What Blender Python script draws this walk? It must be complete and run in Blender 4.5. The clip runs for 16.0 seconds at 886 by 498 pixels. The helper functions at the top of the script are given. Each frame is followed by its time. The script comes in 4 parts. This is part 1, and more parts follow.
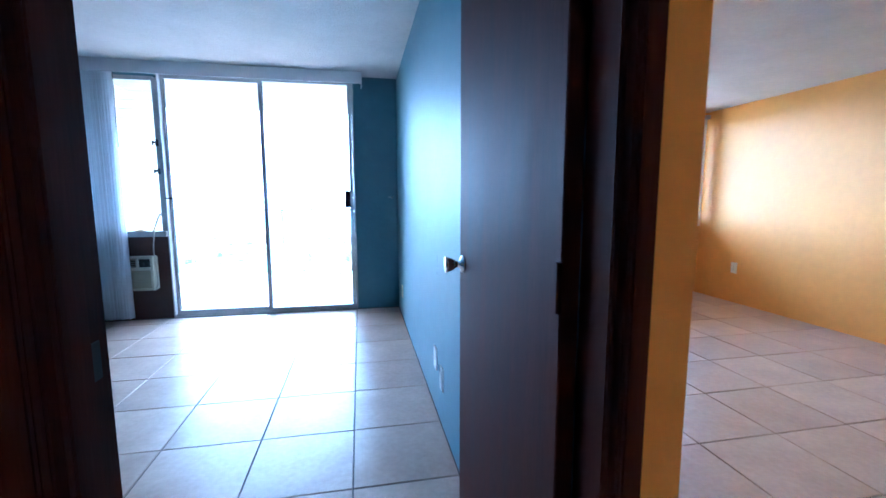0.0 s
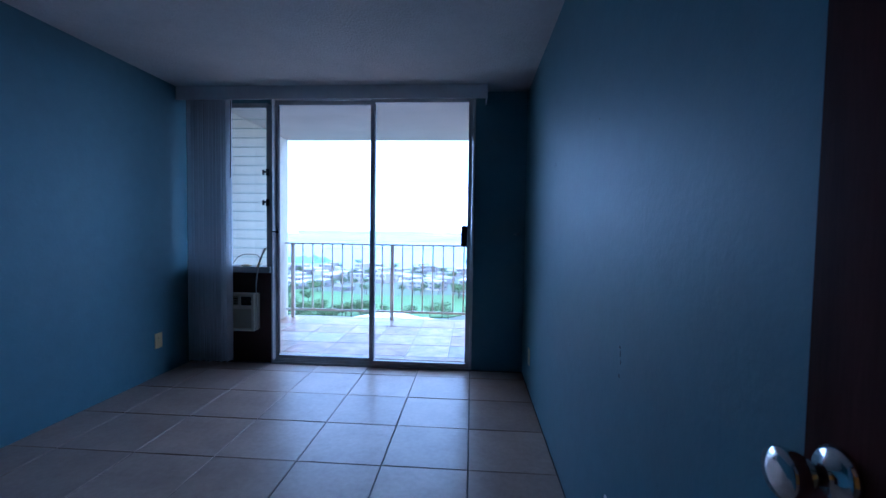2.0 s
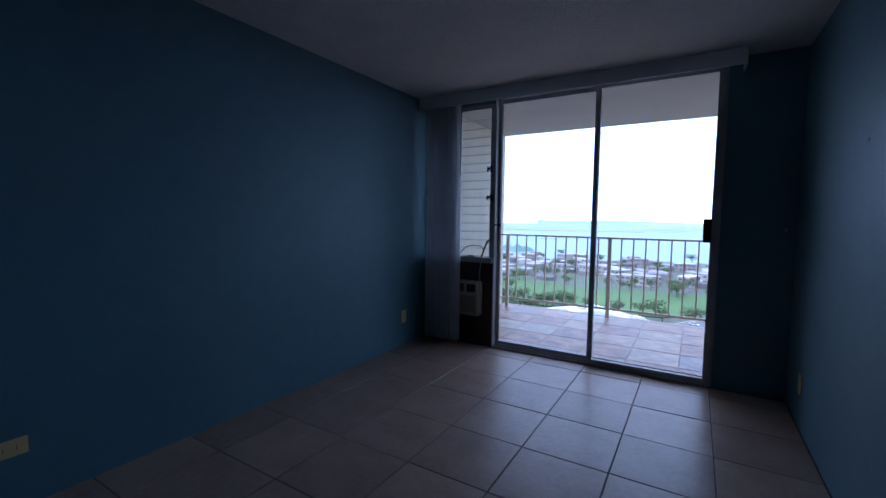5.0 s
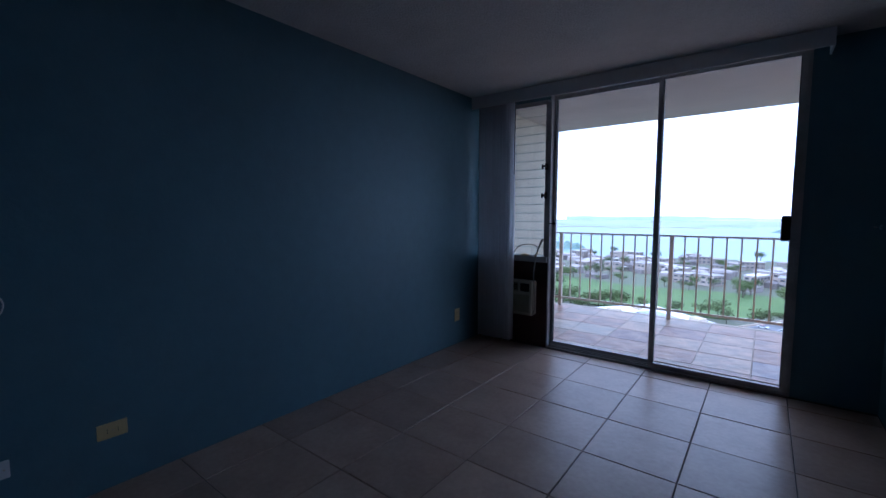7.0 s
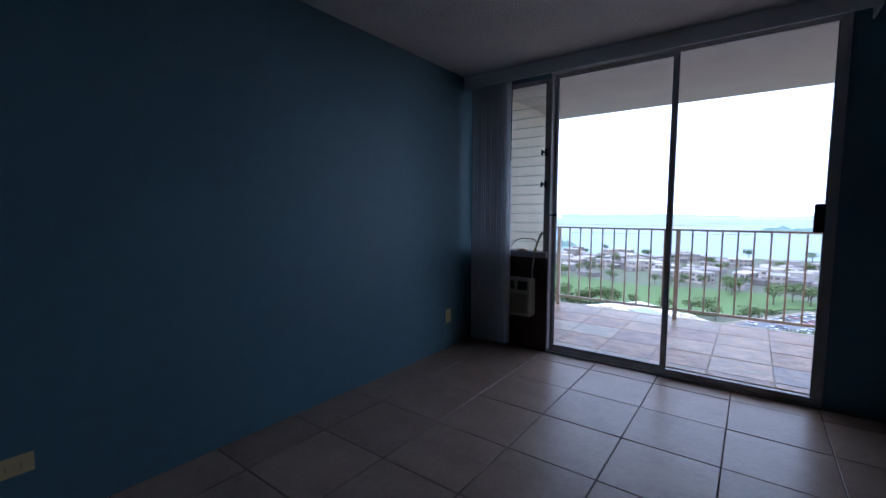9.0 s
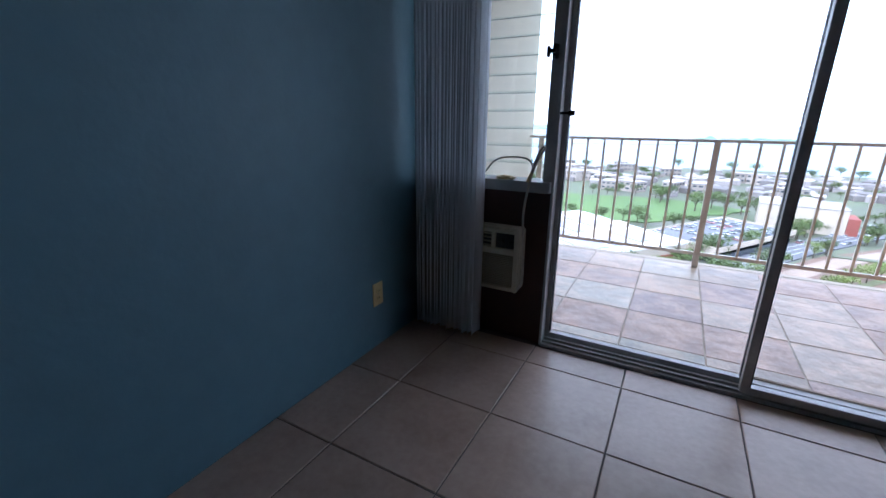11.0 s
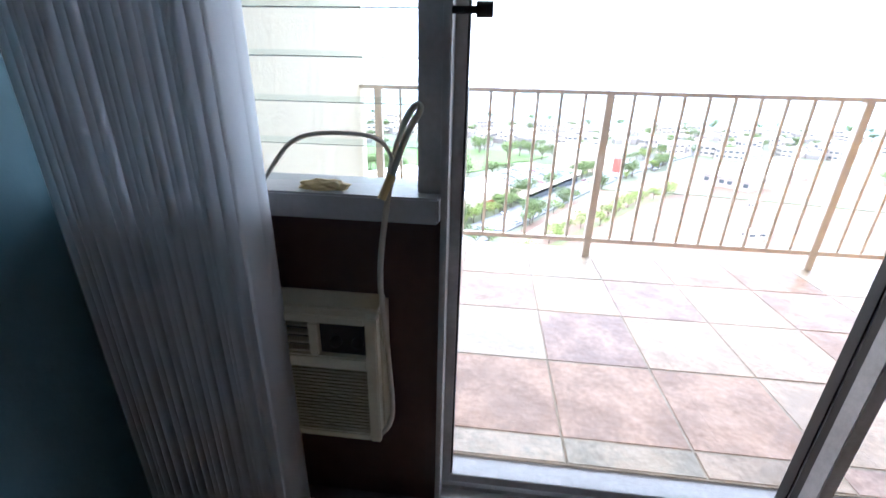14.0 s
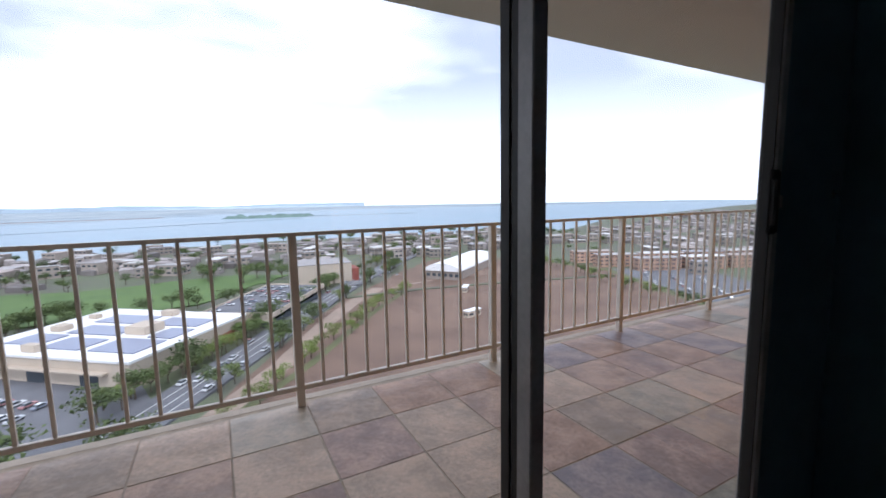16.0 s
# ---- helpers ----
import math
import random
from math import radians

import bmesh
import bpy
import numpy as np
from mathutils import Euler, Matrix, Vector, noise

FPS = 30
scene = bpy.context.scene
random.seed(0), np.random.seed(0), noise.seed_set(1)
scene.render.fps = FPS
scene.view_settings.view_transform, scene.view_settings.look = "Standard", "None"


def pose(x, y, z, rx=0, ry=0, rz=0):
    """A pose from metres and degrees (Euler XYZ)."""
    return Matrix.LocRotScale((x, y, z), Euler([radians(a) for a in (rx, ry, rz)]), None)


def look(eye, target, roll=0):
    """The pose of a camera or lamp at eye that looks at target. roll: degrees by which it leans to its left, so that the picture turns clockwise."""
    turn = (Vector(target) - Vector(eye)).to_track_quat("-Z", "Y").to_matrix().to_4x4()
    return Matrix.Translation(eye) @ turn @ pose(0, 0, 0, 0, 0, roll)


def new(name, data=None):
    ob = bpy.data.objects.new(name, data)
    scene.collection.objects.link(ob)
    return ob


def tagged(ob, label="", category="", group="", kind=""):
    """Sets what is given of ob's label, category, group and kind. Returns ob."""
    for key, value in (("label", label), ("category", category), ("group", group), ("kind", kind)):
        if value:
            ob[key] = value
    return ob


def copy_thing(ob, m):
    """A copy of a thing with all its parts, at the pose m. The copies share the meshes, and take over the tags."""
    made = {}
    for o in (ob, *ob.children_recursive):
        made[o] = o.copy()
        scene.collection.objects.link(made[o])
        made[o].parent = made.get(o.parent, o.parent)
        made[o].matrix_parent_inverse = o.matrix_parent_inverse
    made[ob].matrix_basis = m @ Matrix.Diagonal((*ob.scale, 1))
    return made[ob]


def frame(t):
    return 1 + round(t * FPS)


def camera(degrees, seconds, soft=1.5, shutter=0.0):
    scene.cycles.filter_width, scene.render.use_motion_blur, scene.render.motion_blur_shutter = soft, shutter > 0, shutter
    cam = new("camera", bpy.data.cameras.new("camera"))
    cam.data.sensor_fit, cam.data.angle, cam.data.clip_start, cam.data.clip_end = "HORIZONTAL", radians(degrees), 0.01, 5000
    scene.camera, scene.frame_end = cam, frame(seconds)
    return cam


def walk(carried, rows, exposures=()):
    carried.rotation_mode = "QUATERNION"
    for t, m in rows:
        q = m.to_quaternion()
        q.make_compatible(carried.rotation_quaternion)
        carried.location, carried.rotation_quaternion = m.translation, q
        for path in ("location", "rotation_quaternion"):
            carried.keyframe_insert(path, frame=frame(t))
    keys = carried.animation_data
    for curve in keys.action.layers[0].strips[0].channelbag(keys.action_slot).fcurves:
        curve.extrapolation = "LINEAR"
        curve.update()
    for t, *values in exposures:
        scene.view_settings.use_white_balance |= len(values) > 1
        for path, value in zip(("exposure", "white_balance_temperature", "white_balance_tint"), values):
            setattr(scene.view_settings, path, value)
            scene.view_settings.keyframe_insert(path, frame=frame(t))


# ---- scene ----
cam = camera(93.0, 16.0, shutter=0.15)
PATH = [
    (0, (0.058, -4.408, 1.206), (0.44, -2.459, 0.965), -0.1),
    (0.5, (0.054, -4.217, 1.214), (0.14, -2.227, 1.035), 1.6),
    (1, (0.048, -3.928, 1.228), (0.015, -1.936, 1.06), 1.4),
    (1.5, (0.052, -3.65, 1.247), (-0.101, -1.661, 1.111), 1.8),
    (2, (-0.002, -3.506, 1.24), (-0.138, -1.513, 1.153), 0.9),
    (2.5, (-0.078, -3.472, 1.236), (-0.361, -1.495, 1.13), 0.5),
    (3, (-0.12, -3.475, 1.25), (-0.579, -1.532, 1.138), 0.5),
    (3.5, (-0.137, -3.494, 1.277), (-0.801, -1.611, 1.159), 0.9),
    (4, (-0.13, -3.52, 1.28), (-0.953, -1.702, 1.148), 0.8),
    (4.5, (-0.129, -3.537, 1.285), (-1.07, -1.778, 1.134), 0.9),
    (5, (-0.14, -3.543, 1.273), (-1.167, -1.834, 1.123), 0.7),
    (7.5, (-0.184, -3.59, 1.292), (-1.43, -2.033, 1.131), 0.0),
    (8, (-0.176, -3.583, 1.266), (-1.446, -2.045, 1.112), -0.1),
    (10.5, (-1.081, -2.217, 1.198), (-2.027, -0.495, 0.826), 0.6),
    (11, (-1.288, -1.855, 1.167), (-2.213, -0.18, 0.585), 0.5),
    (11.5, (-1.517, -1.555, 1.126), (-2.311, 0.149, 0.443), -1.2),
    (12, (-1.701, -1.283, 1.108), (-2.358, 0.436, 0.325), -2.4),
    (12.5, (-1.837, -1.038, 1.088), (-2.372, 0.693, 0.24), -4.9),
    (13, (-1.944, -0.857, 1.075), (-2.419, 0.871, 0.185), -2.5),
    (13.5, (-1.898, -0.701, 1.07), (-2.163, 1.086, 0.211), -0.1),
    (14, (-1.73, -0.609, 1.102), (-1.92, 1.232, 0.345), 1.4),
    (14.5, (-1.585, -0.494, 1.139), (-1.618, 1.432, 0.602), 1.3),
    (15, (-1.474, -0.433, 1.199), (-1.253, 1.522, 0.84), 0.4),
    (15.5, (-1.424, -0.404, 1.23), (-0.837, 1.489, 0.961), 0.1),
    (16, (-1.42, -0.421, 1.22), (-0.482, 1.331, 0.985), -1.0),
]
EXPOSURES = [(0, 3.75, 3900, 5), (0.3, 3.2, 3850, 5), (0.5, 2.5, 3800, 5), (1.0, 1.85, 3750, 10), (1.5, 1.35, 3800, 12), (2.0, 0.95, 3850, 13),
             (2.5, 0.7, 3950, 15), (3.5, 0.28, 4250, 18), (5.0, 0.05, 4400, 20), (8.0, 0.1, 4650, 19), (10.5, 0.5, 4950, 15),
             (12.0, 1.3, 5050, 14), (13.0, 1.75, 5200, 14), (14.0, 1.85, 5300, 13), (14.5, 1.35, 5400, 14), (15.0, 0.6, 5500, 15), (15.5, 0.08, 5600, 16), (16.0, -0.52, 5600, 16)]
walk(cam, [(t, look(eye, target, roll)) for t, eye, target, roll in PATH], EXPOSURES)

# ---- light ----
SUN_EL, SUN_AZ = 58.0, 200.0        # sun stands high behind the tower
world = bpy.data.worlds.new("world")
scene.world = world
world.use_nodes = True
wt = world.node_tree
wt.nodes.clear()
w_out = wt.nodes.new("ShaderNodeOutputWorld")
w_bg = wt.nodes.new("ShaderNodeBackground")
w_sky = wt.nodes.new("ShaderNodeTexSky")
w_sky.sky_type = "NISHITA"
w_sky.sun_disc = False
w_sky.sun_elevation, w_sky.sun_rotation = radians(SUN_EL), radians(SUN_AZ)
w_sky.air_density, w_sky.dust_density, w_sky.ozone_density = 1.0, 2.5, 1.0
w_co = wt.nodes.new("ShaderNodeTexCoord")
w_map = wt.nodes.new("ShaderNodeMapping")
w_map.inputs["Scale"].default_value = (1.0, 1.0, 3.2)
w_noise = wt.nodes.new("ShaderNodeTexNoise")
w_noise.inputs["Scale"].default_value, w_noise.inputs["Detail"].default_value = 2.1, 7.0
w_ramp = wt.nodes.new("ShaderNodeValToRGB")
w_ramp.color_ramp.elements[0].position, w_ramp.color_ramp.elements[1].position = 0.40, 0.62
w_mix = wt.nodes.new("ShaderNodeMix")
w_mix.data_type = "RGBA"
w_ramp.color_ramp.elements[0].color = (0.40, 0.40, 0.40, 1)
w_sep = wt.nodes.new("ShaderNodeSeparateXYZ")
w_haze = wt.nodes.new("ShaderNodeMapRange")
w_haze.inputs["From Min"].default_value, w_haze.inputs["From Max"].default_value = 0.02, 0.42
w_haze.inputs["To Min"].default_value, w_haze.inputs["To Max"].default_value = 1.0, 0.0
w_max = wt.nodes.new("ShaderNodeMath")
w_max.operation = "MAXIMUM"
w_mix.inputs["B"].default_value = (20.0, 20.0, 20.3, 1)
wt.links.new(w_co.outputs["Generated"], w_map.inputs["Vector"])
wt.links.new(w_map.outputs["Vector"], w_noise.inputs["Vector"])
wt.links.new(w_noise.outputs["Fac"], w_ramp.inputs["Fac"])
wt.links.new(w_co.outputs["Generated"], w_sep.inputs["Vector"])
wt.links.new(w_sep.outputs["Z"], w_haze.inputs["Value"])
wt.links.new(w_haze.outputs["Result"], w_max.inputs[0])
wt.links.new(w_ramp.outputs["Color"], w_max.inputs[1])
wt.links.new(w_max.outputs[0], w_mix.inputs["Factor"])
wt.links.new(w_sky.outputs["Color"], w_mix.inputs["A"])
wt.links.new(w_mix.outputs["Result"], w_bg.inputs["Color"])
wt.links.new(w_bg.outputs["Background"], w_out.inputs["Surface"])
w_bg.inputs["Strength"].default_value = 0.13

sun_data = bpy.data.lights.new("sun", "SUN")
sun_data.energy, sun_data.angle, sun_data.color = 2.4, radians(0.6), (1.0, 0.95, 0.88)
sun = new("sun", sun_data)
_az, _el = radians(SUN_AZ), radians(SUN_EL)
sun.matrix_world = look((0, 0, 0), (-math.sin(_az) * math.cos(_el), -math.cos(_az) * math.cos(_el), -math.sin(_el)))


# ---- materials ----
def mat(name, color, rough=0.5, metal=0.0, var=0.15, scale=6.0, bump=0.0, bump_scale=60.0, rand=0.0, color2=None, spec=0.5, detail=6.0, stretch=(1, 1, 1), island=0.0):
    """Procedural surface: base colour varied by coarse and fine noise, with bump."""
    m = bpy.data.materials.new(name)
    m.use_nodes = True
    nt = m.node_tree
    b = nt.nodes["Principled BSDF"]
    b.inputs["Roughness"].default_value, b.inputs["Metallic"].default_value = rough, metal
    b.inputs["Specular IOR Level"].default_value = spec
    co = nt.nodes.new("ShaderNodeTexCoord")
    mp = nt.nodes.new("ShaderNodeMapping")
    mp.inputs["Scale"].default_value = stretch
    info = nt.nodes.new("ShaderNodeObjectInfo")
    geo = nt.nodes.new("ShaderNodeNewGeometry")
    shift = nt.nodes.new("ShaderNodeVectorMath")
    shift.operation = "MULTIPLY_ADD"
    nt.links.new(info.outputs["Random"], shift.inputs[0])
    shift.inputs[1].default_value = (37.0, 19.0, 11.0) if rand else (0, 0, 0)
    nt.links.new(co.outputs["Object"], shift.inputs[2])
    nt.links.new(shift.outputs["Vector"], mp.inputs["Vector"])
    n1 = nt.nodes.new("ShaderNodeTexNoise")
    n1.inputs["Scale"].default_value, n1.inputs["Detail"].default_value = scale, detail
    n2 = nt.nodes.new("ShaderNodeTexNoise")
    n2.inputs["Scale"].default_value, n2.inputs["Detail"].default_value = scale * 9, 4.0
    nt.links.new(mp.outputs["Vector"], n1.inputs["Vector"])
    nt.links.new(mp.outputs["Vector"], n2.inputs["Vector"])
    ramp = nt.nodes.new("ShaderNodeValToRGB")
    c2 = color2 or tuple(min(1.0, c * (1 + var * 1.6)) for c in color)
    c1 = tuple(c * (1 - var) for c in color)
    ramp.color_ramp.elements[0].color, ramp.color_ramp.elements[1].color = (*c1, 1), (*c2, 1)
    ramp.color_ramp.elements[0].position, ramp.color_ramp.elements[1].position = 0.3, 0.7
    mixf = nt.nodes.new("ShaderNodeMath")
    mixf.operation = "MULTIPLY_ADD"
    nt.links.new(n2.outputs["Fac"], mixf.inputs[0])
    mixf.inputs[1].default_value = 0.35
    add = nt.nodes.new("ShaderNodeMath")
    add.operation = "MULTIPLY_ADD"
    nt.links.new(n1.outputs["Fac"], add.inputs[0])
    add.inputs[1].default_value, add.inputs[2].default_value = 0.65, 0.0
    nt.links.new(add.outputs[0], mixf.inputs[2])
    nt.links.new(mixf.outputs[0], ramp.inputs["Fac"])
    last = ramp.outputs["Color"]
    if rand or island:
        hsv = nt.nodes.new("ShaderNodeHueSaturation")
        val = nt.nodes.new("ShaderNodeMapRange")
        k = rand or island
        val.inputs["To Min"].default_value, val.inputs["To Max"].default_value = 1 - k, 1 + k
        nt.links.new(info.outputs["Random"] if rand else geo.outputs["Random Per Island"], val.inputs["Value"])
        nt.links.new(val.outputs["Result"], hsv.inputs["Value"])
        nt.links.new(last, hsv.inputs["Color"])
        last = hsv.outputs["Color"]
    nt.links.new(last, b.inputs["Base Color"])
    rr = nt.nodes.new("ShaderNodeMapRange")
    rr.inputs["To Min"].default_value, rr.inputs["To Max"].default_value = max(0.02, rough * 0.8), min(1.0, rough * 1.2)
    nt.links.new(n1.outputs["Fac"], rr.inputs["Value"])
    nt.links.new(rr.outputs["Result"], b.inputs["Roughness"])
    if bump:
        n3 = nt.nodes.new("ShaderNodeTexNoise")
        n3.inputs["Scale"].default_value, n3.inputs["Detail"].default_value = bump_scale, 5.0
        nt.links.new(mp.outputs["Vector"], n3.inputs["Vector"])
        bp = nt.nodes.new("ShaderNodeBump")
        bp.inputs["Strength"].default_value, bp.inputs["Distance"].default_value = bump, 0.01
        nt.links.new(n3.outputs["Fac"], bp.inputs["Height"])
        nt.links.new(bp.outputs["Normal"], b.inputs["Normal"])
    return m


def palette(m, colours):
    """Lets the piece's own random number pick its base colour from a few stone colours, mixed with its noise."""
    nt = m.node_tree
    b = nt.nodes["Principled BSDF"]
    old = b.inputs["Base Color"].links[0].from_socket
    info = nt.nodes.new("ShaderNodeObjectInfo")
    r = nt.nodes.new("ShaderNodeValToRGB")
    r.color_ramp.interpolation = "CONSTANT"
    while len(r.color_ramp.elements) < len(colours):
        r.color_ramp.elements.new(0.5)
    for i, c in enumerate(colours):
        r.color_ramp.elements[i].position = i / len(colours)
        r.color_ramp.elements[i].color = (*c, 1)
    mx = nt.nodes.new("ShaderNodeMix")
    mx.data_type = "RGBA"
    mx.blend_type = "MIX"
    mx.inputs["Factor"].default_value = 0.38
    nt.links.new(info.outputs["Random"], r.inputs["Fac"])
    nt.links.new(r.outputs["Color"], mx.inputs["A"])
    nt.links.new(old, mx.inputs["B"])
    nt.links.new(mx.outputs["Result"], b.inputs["Base Color"])
    return m


def glass(name, tint=(0.97, 0.985, 0.985), gloss=1.0):
    m = bpy.data.materials.new(name)
    m.use_nodes = True
    nt = m.node_tree
    nt.nodes.clear()
    out = nt.nodes.new("ShaderNodeOutputMaterial")
    tr = nt.nodes.new("ShaderNodeBsdfTransparent")
    tr.inputs["Color"].default_value = (*tint, 1)
    gl = nt.nodes.new("ShaderNodeBsdfGlossy")
    gl.inputs["Roughness"].default_value = 0.02
    gl.inputs["Color"].default_value = (gloss, gloss, gloss, 1)
    lw = nt.nodes.new("ShaderNodeLayerWeight")
    pw = nt.nodes.new("ShaderNodeMath")
    pw.operation = "POWER"
    pw.inputs[1].default_value = 5.0
    sc = nt.nodes.new("ShaderNodeMath")
    sc.operation = "MULTIPLY_ADD"
    sc.inputs[1].default_value, sc.inputs[2].default_value = 0.7, 0.03
    mx = nt.nodes.new("ShaderNodeMixShader")
    nt.links.new(lw.outputs["Facing"], pw.inputs[0])
    nt.links.new(pw.outputs[0], sc.inputs[0])
    nt.links.new(sc.outputs[0], mx.inputs["Fac"])
    nt.links.new(tr.outputs["BSDF"], mx.inputs[1])
    nt.links.new(gl.outputs["BSDF"], mx.inputs[2])
    nt.links.new(mx.outputs["Shader"], out.inputs["Surface"])
    return m


M_BLUE = mat("blue_wall_paint", (0.118, 0.205, 0.245), 0.5, var=0.09, scale=1.3, bump=0.10, bump_scale=40, spec=0.28)
M_ORANGE = mat("orange_wall_paint", (0.72, 0.36, 0.05), 0.5, var=0.06, scale=1.5, bump=0.15, bump_scale=30)
M_CEIL = mat("textured_ceiling", (0.60, 0.595, 0.59), 0.9, var=0.08, scale=3, bump=0.9, bump_scale=75)
M_TILE = mat("ceramic_floor_tile", (0.46, 0.322, 0.236), 0.33, var=0.16, scale=4.0, bump=0.05, bump_scale=14, rand=0.12, color2=(0.56, 0.42, 0.325))
M_GROUT = mat("grey_grout", (0.13, 0.11, 0.10), 0.9, var=0.25, scale=12, bump=0.3)
M_SLATE = palette(mat("slate_tile", (0.34, 0.22, 0.14), 0.38, var=0.45, scale=5.5, bump=1.0, bump_scale=9, rand=0.12, color2=(0.78, 0.53, 0.36)),
                  [(0.46, 0.34, 0.24), (0.46, 0.25, 0.15), (0.64, 0.56, 0.43), (0.33, 0.27, 0.30), (0.49, 0.31, 0.22), (0.37, 0.34, 0.25), (0.62, 0.45, 0.31), (0.38, 0.23, 0.19)])
_r = [n for n in M_SLATE.node_tree.nodes if n.type == "VALTORGB" and len(n.color_ramp.elements) == 2][0]
_r.color_ramp.elements[0].position, _r.color_ramp.elements[1].position = 0.42, 0.60
M_SLATE_JOINT = mat("balcony_joint", (0.40, 0.32, 0.235), 0.9, var=0.25, scale=12, bump=0.4)
M_WOOD = mat("dark_brown_wood", (0.046, 0.015, 0.011), 0.6, var=0.3, scale=4, bump=0.02, bump_scale=40, stretch=(6, 6, 0.5), color2=(0.075, 0.025, 0.018), spec=0.05)
M_PANEL = mat("brown_panel_paint", (0.055, 0.024, 0.018), 0.45, var=0.2, scale=5, bump=0.15, bump_scale=30)
M_ALU = mat("weathered_aluminium", (0.40, 0.39, 0.385), 0.45, metal=0.15, var=0.18, scale=8, bump=0.12, bump_scale=70)
M_SILL = mat("grey_painted_sill", (0.42, 0.42, 0.43), 0.45, var=0.1, scale=8, bump=0.1)
M_BLACK = mat("black_plastic", (0.012, 0.012, 0.013), 0.4, var=0.2, scale=20)
M_GASKET = mat("dark_gasket", (0.02, 0.018, 0.016), 0.6, var=0.2, scale=20)
M_VANE = mat("white_vinyl_vane", (0.86, 0.86, 0.88), 0.5, var=0.05, scale=3, bump=0.1, bump_scale=150, rand=0.05)
M_VANE.node_tree.nodes["Principled BSDF"].inputs["Transmission Weight"].default_value = 0.0
_nt = M_VANE.node_tree
_tl = _nt.nodes.new("ShaderNodeBsdfTranslucent")
_tl.inputs["Color"].default_value = (0.96, 0.965, 0.98, 1)
_mx = _nt.nodes.new("ShaderNodeMixShader")
_mx.inputs["Fac"].default_value = 0.8
_o = _nt.nodes["Material Output"]
_nt.links.new(_nt.nodes["Principled BSDF"].outputs["BSDF"], _mx.inputs[1])
_nt.links.new(_tl.outputs["BSDF"], _mx.inputs[2])
_nt.links.new(_mx.outputs["Shader"], _o.inputs["Surface"])
M_VALANCE = mat("white_valance", (0.66, 0.66, 0.67), 0.5, var=0.05, scale=4)
M_CHROME = mat("worn_chrome", (0.78, 0.78, 0.78), 0.14, metal=1.0, var=0.1, scale=30)
M_BRASS = mat("old_brass_plate", (0.55, 0.47, 0.32), 0.35, metal=0.9, var=0.2, scale=30)
M_IVORY = mat("ivory_plastic", (0.68, 0.53, 0.25), 0.4, var=0.06, scale=20)
M_WHITEP = mat("white_plastic", (0.72, 0.72, 0.70), 0.4, var=0.05, scale=20)
M_AC = mat("cream_ac_plastic", (0.60, 0.55, 0.42), 0.45, var=0.08, scale=12)
M_ACG = mat("tan_ac_grille", (0.36, 0.32, 0.22), 0.55, var=0.1, scale=12)
M_CORD = mat("beige_cord", (0.50, 0.46, 0.38), 0.5, var=0.1, scale=30)
M_RAIL = mat("tan_painted_rail", (0.78, 0.68, 0.57), 0.4, var=0.16, scale=9, bump=0.15, bump_scale=80, color2=(0.86, 0.78, 0.69))
M_CREAM = mat("cream_exterior_paint", (0.68, 0.62, 0.49), 0.8, var=0.07, scale=2.5, bump=0.35, bump_scale=55)
M_SOFFIT = mat("balcony_soffit_paint", (0.55, 0.52, 0.50), 0.85, var=0.07, scale=2.5, bump=0.3, bump_scale=60)
M_CONC = mat("concrete", (0.50, 0.42, 0.33), 0.85, var=0.15, scale=3, bump=0.3)
M_GLASS = glass("window_glass")
M_LOUVRE = glass("louvre_glass", (0.93, 0.965, 0.955))
M_EDGE = mat("green_glass_edge", (0.30, 0.38, 0.36), 0.3, var=0.1, scale=20)
M_SCUFF = mat("dark_scuff", (0.05, 0.07, 0.09), 0.7, var=0.3, scale=40)


# ---- mesh helpers ----
def bm_box(bm, x0, x1, y0, y1, z0, z1, bevel=0.0):
    r = bmesh.ops.create_cube(bm, size=1.0, matrix=Matrix.Translation(((x0 + x1) / 2, (y0 + y1) / 2, (z0 + z1) / 2)) @ Matrix.Diagonal((x1 - x0, y1 - y0, z1 - z0, 1)))
    if bevel:
        edges = list({e for v in r["verts"] for e in v.link_edges})
        bmesh.ops.bevel(bm, geom=edges, offset=bevel, segments=2, affect="EDGES")
    return r["verts"]


def bm_cyl(bm, a, b, r1, r2=None, seg=16):
    a, b = Vector(a), Vector(b)
    m = Matrix.Translation((a + b) / 2) @ (b - a).to_track_quat("Z", "Y").to_matrix().to_4x4()
    bmesh.ops.create_cone(bm, cap_ends=True, segments=seg, radius1=r1, radius2=r1 if r2 is None else r2, depth=(b - a).length, matrix=m)


def boxes(*bs, bevel=0.0):
    bm = bmesh.new()
    for b in bs:
        bm_box(bm, *b, bevel=bevel)
    return bm


def cyls(*cs, seg=16):
    bm = bmesh.new()
    for c in cs:
        bm_cyl(bm, *c, seg=seg)
    return bm


def lathe(profile, axis_from, axis_to, seg=24):
    """Turned solid: profile of (distance along the axis, radius)."""
    a, b = Vector(axis_from), Vector(axis_to)
    m = Matrix.Translation(a) @ (b - a).to_track_quat("Z", "Y").to_matrix().to_4x4()
    bm = bmesh.new()
    rings = [[bm.verts.new(m @ Vector((r * math.cos(6.28319 * i / seg), r * math.sin(6.28319 * i / seg), d))) for i in range(seg)] for d, r in profile]
    for p, q in zip(rings, rings[1:]):
        for i in range(seg):
            bm.faces.new((p[i], p[(i + 1) % seg], q[(i + 1) % seg], q[i])).smooth = True
    bm.faces.new(rings[0][::-1])
    bm.faces.new(rings[-1])
    return bm


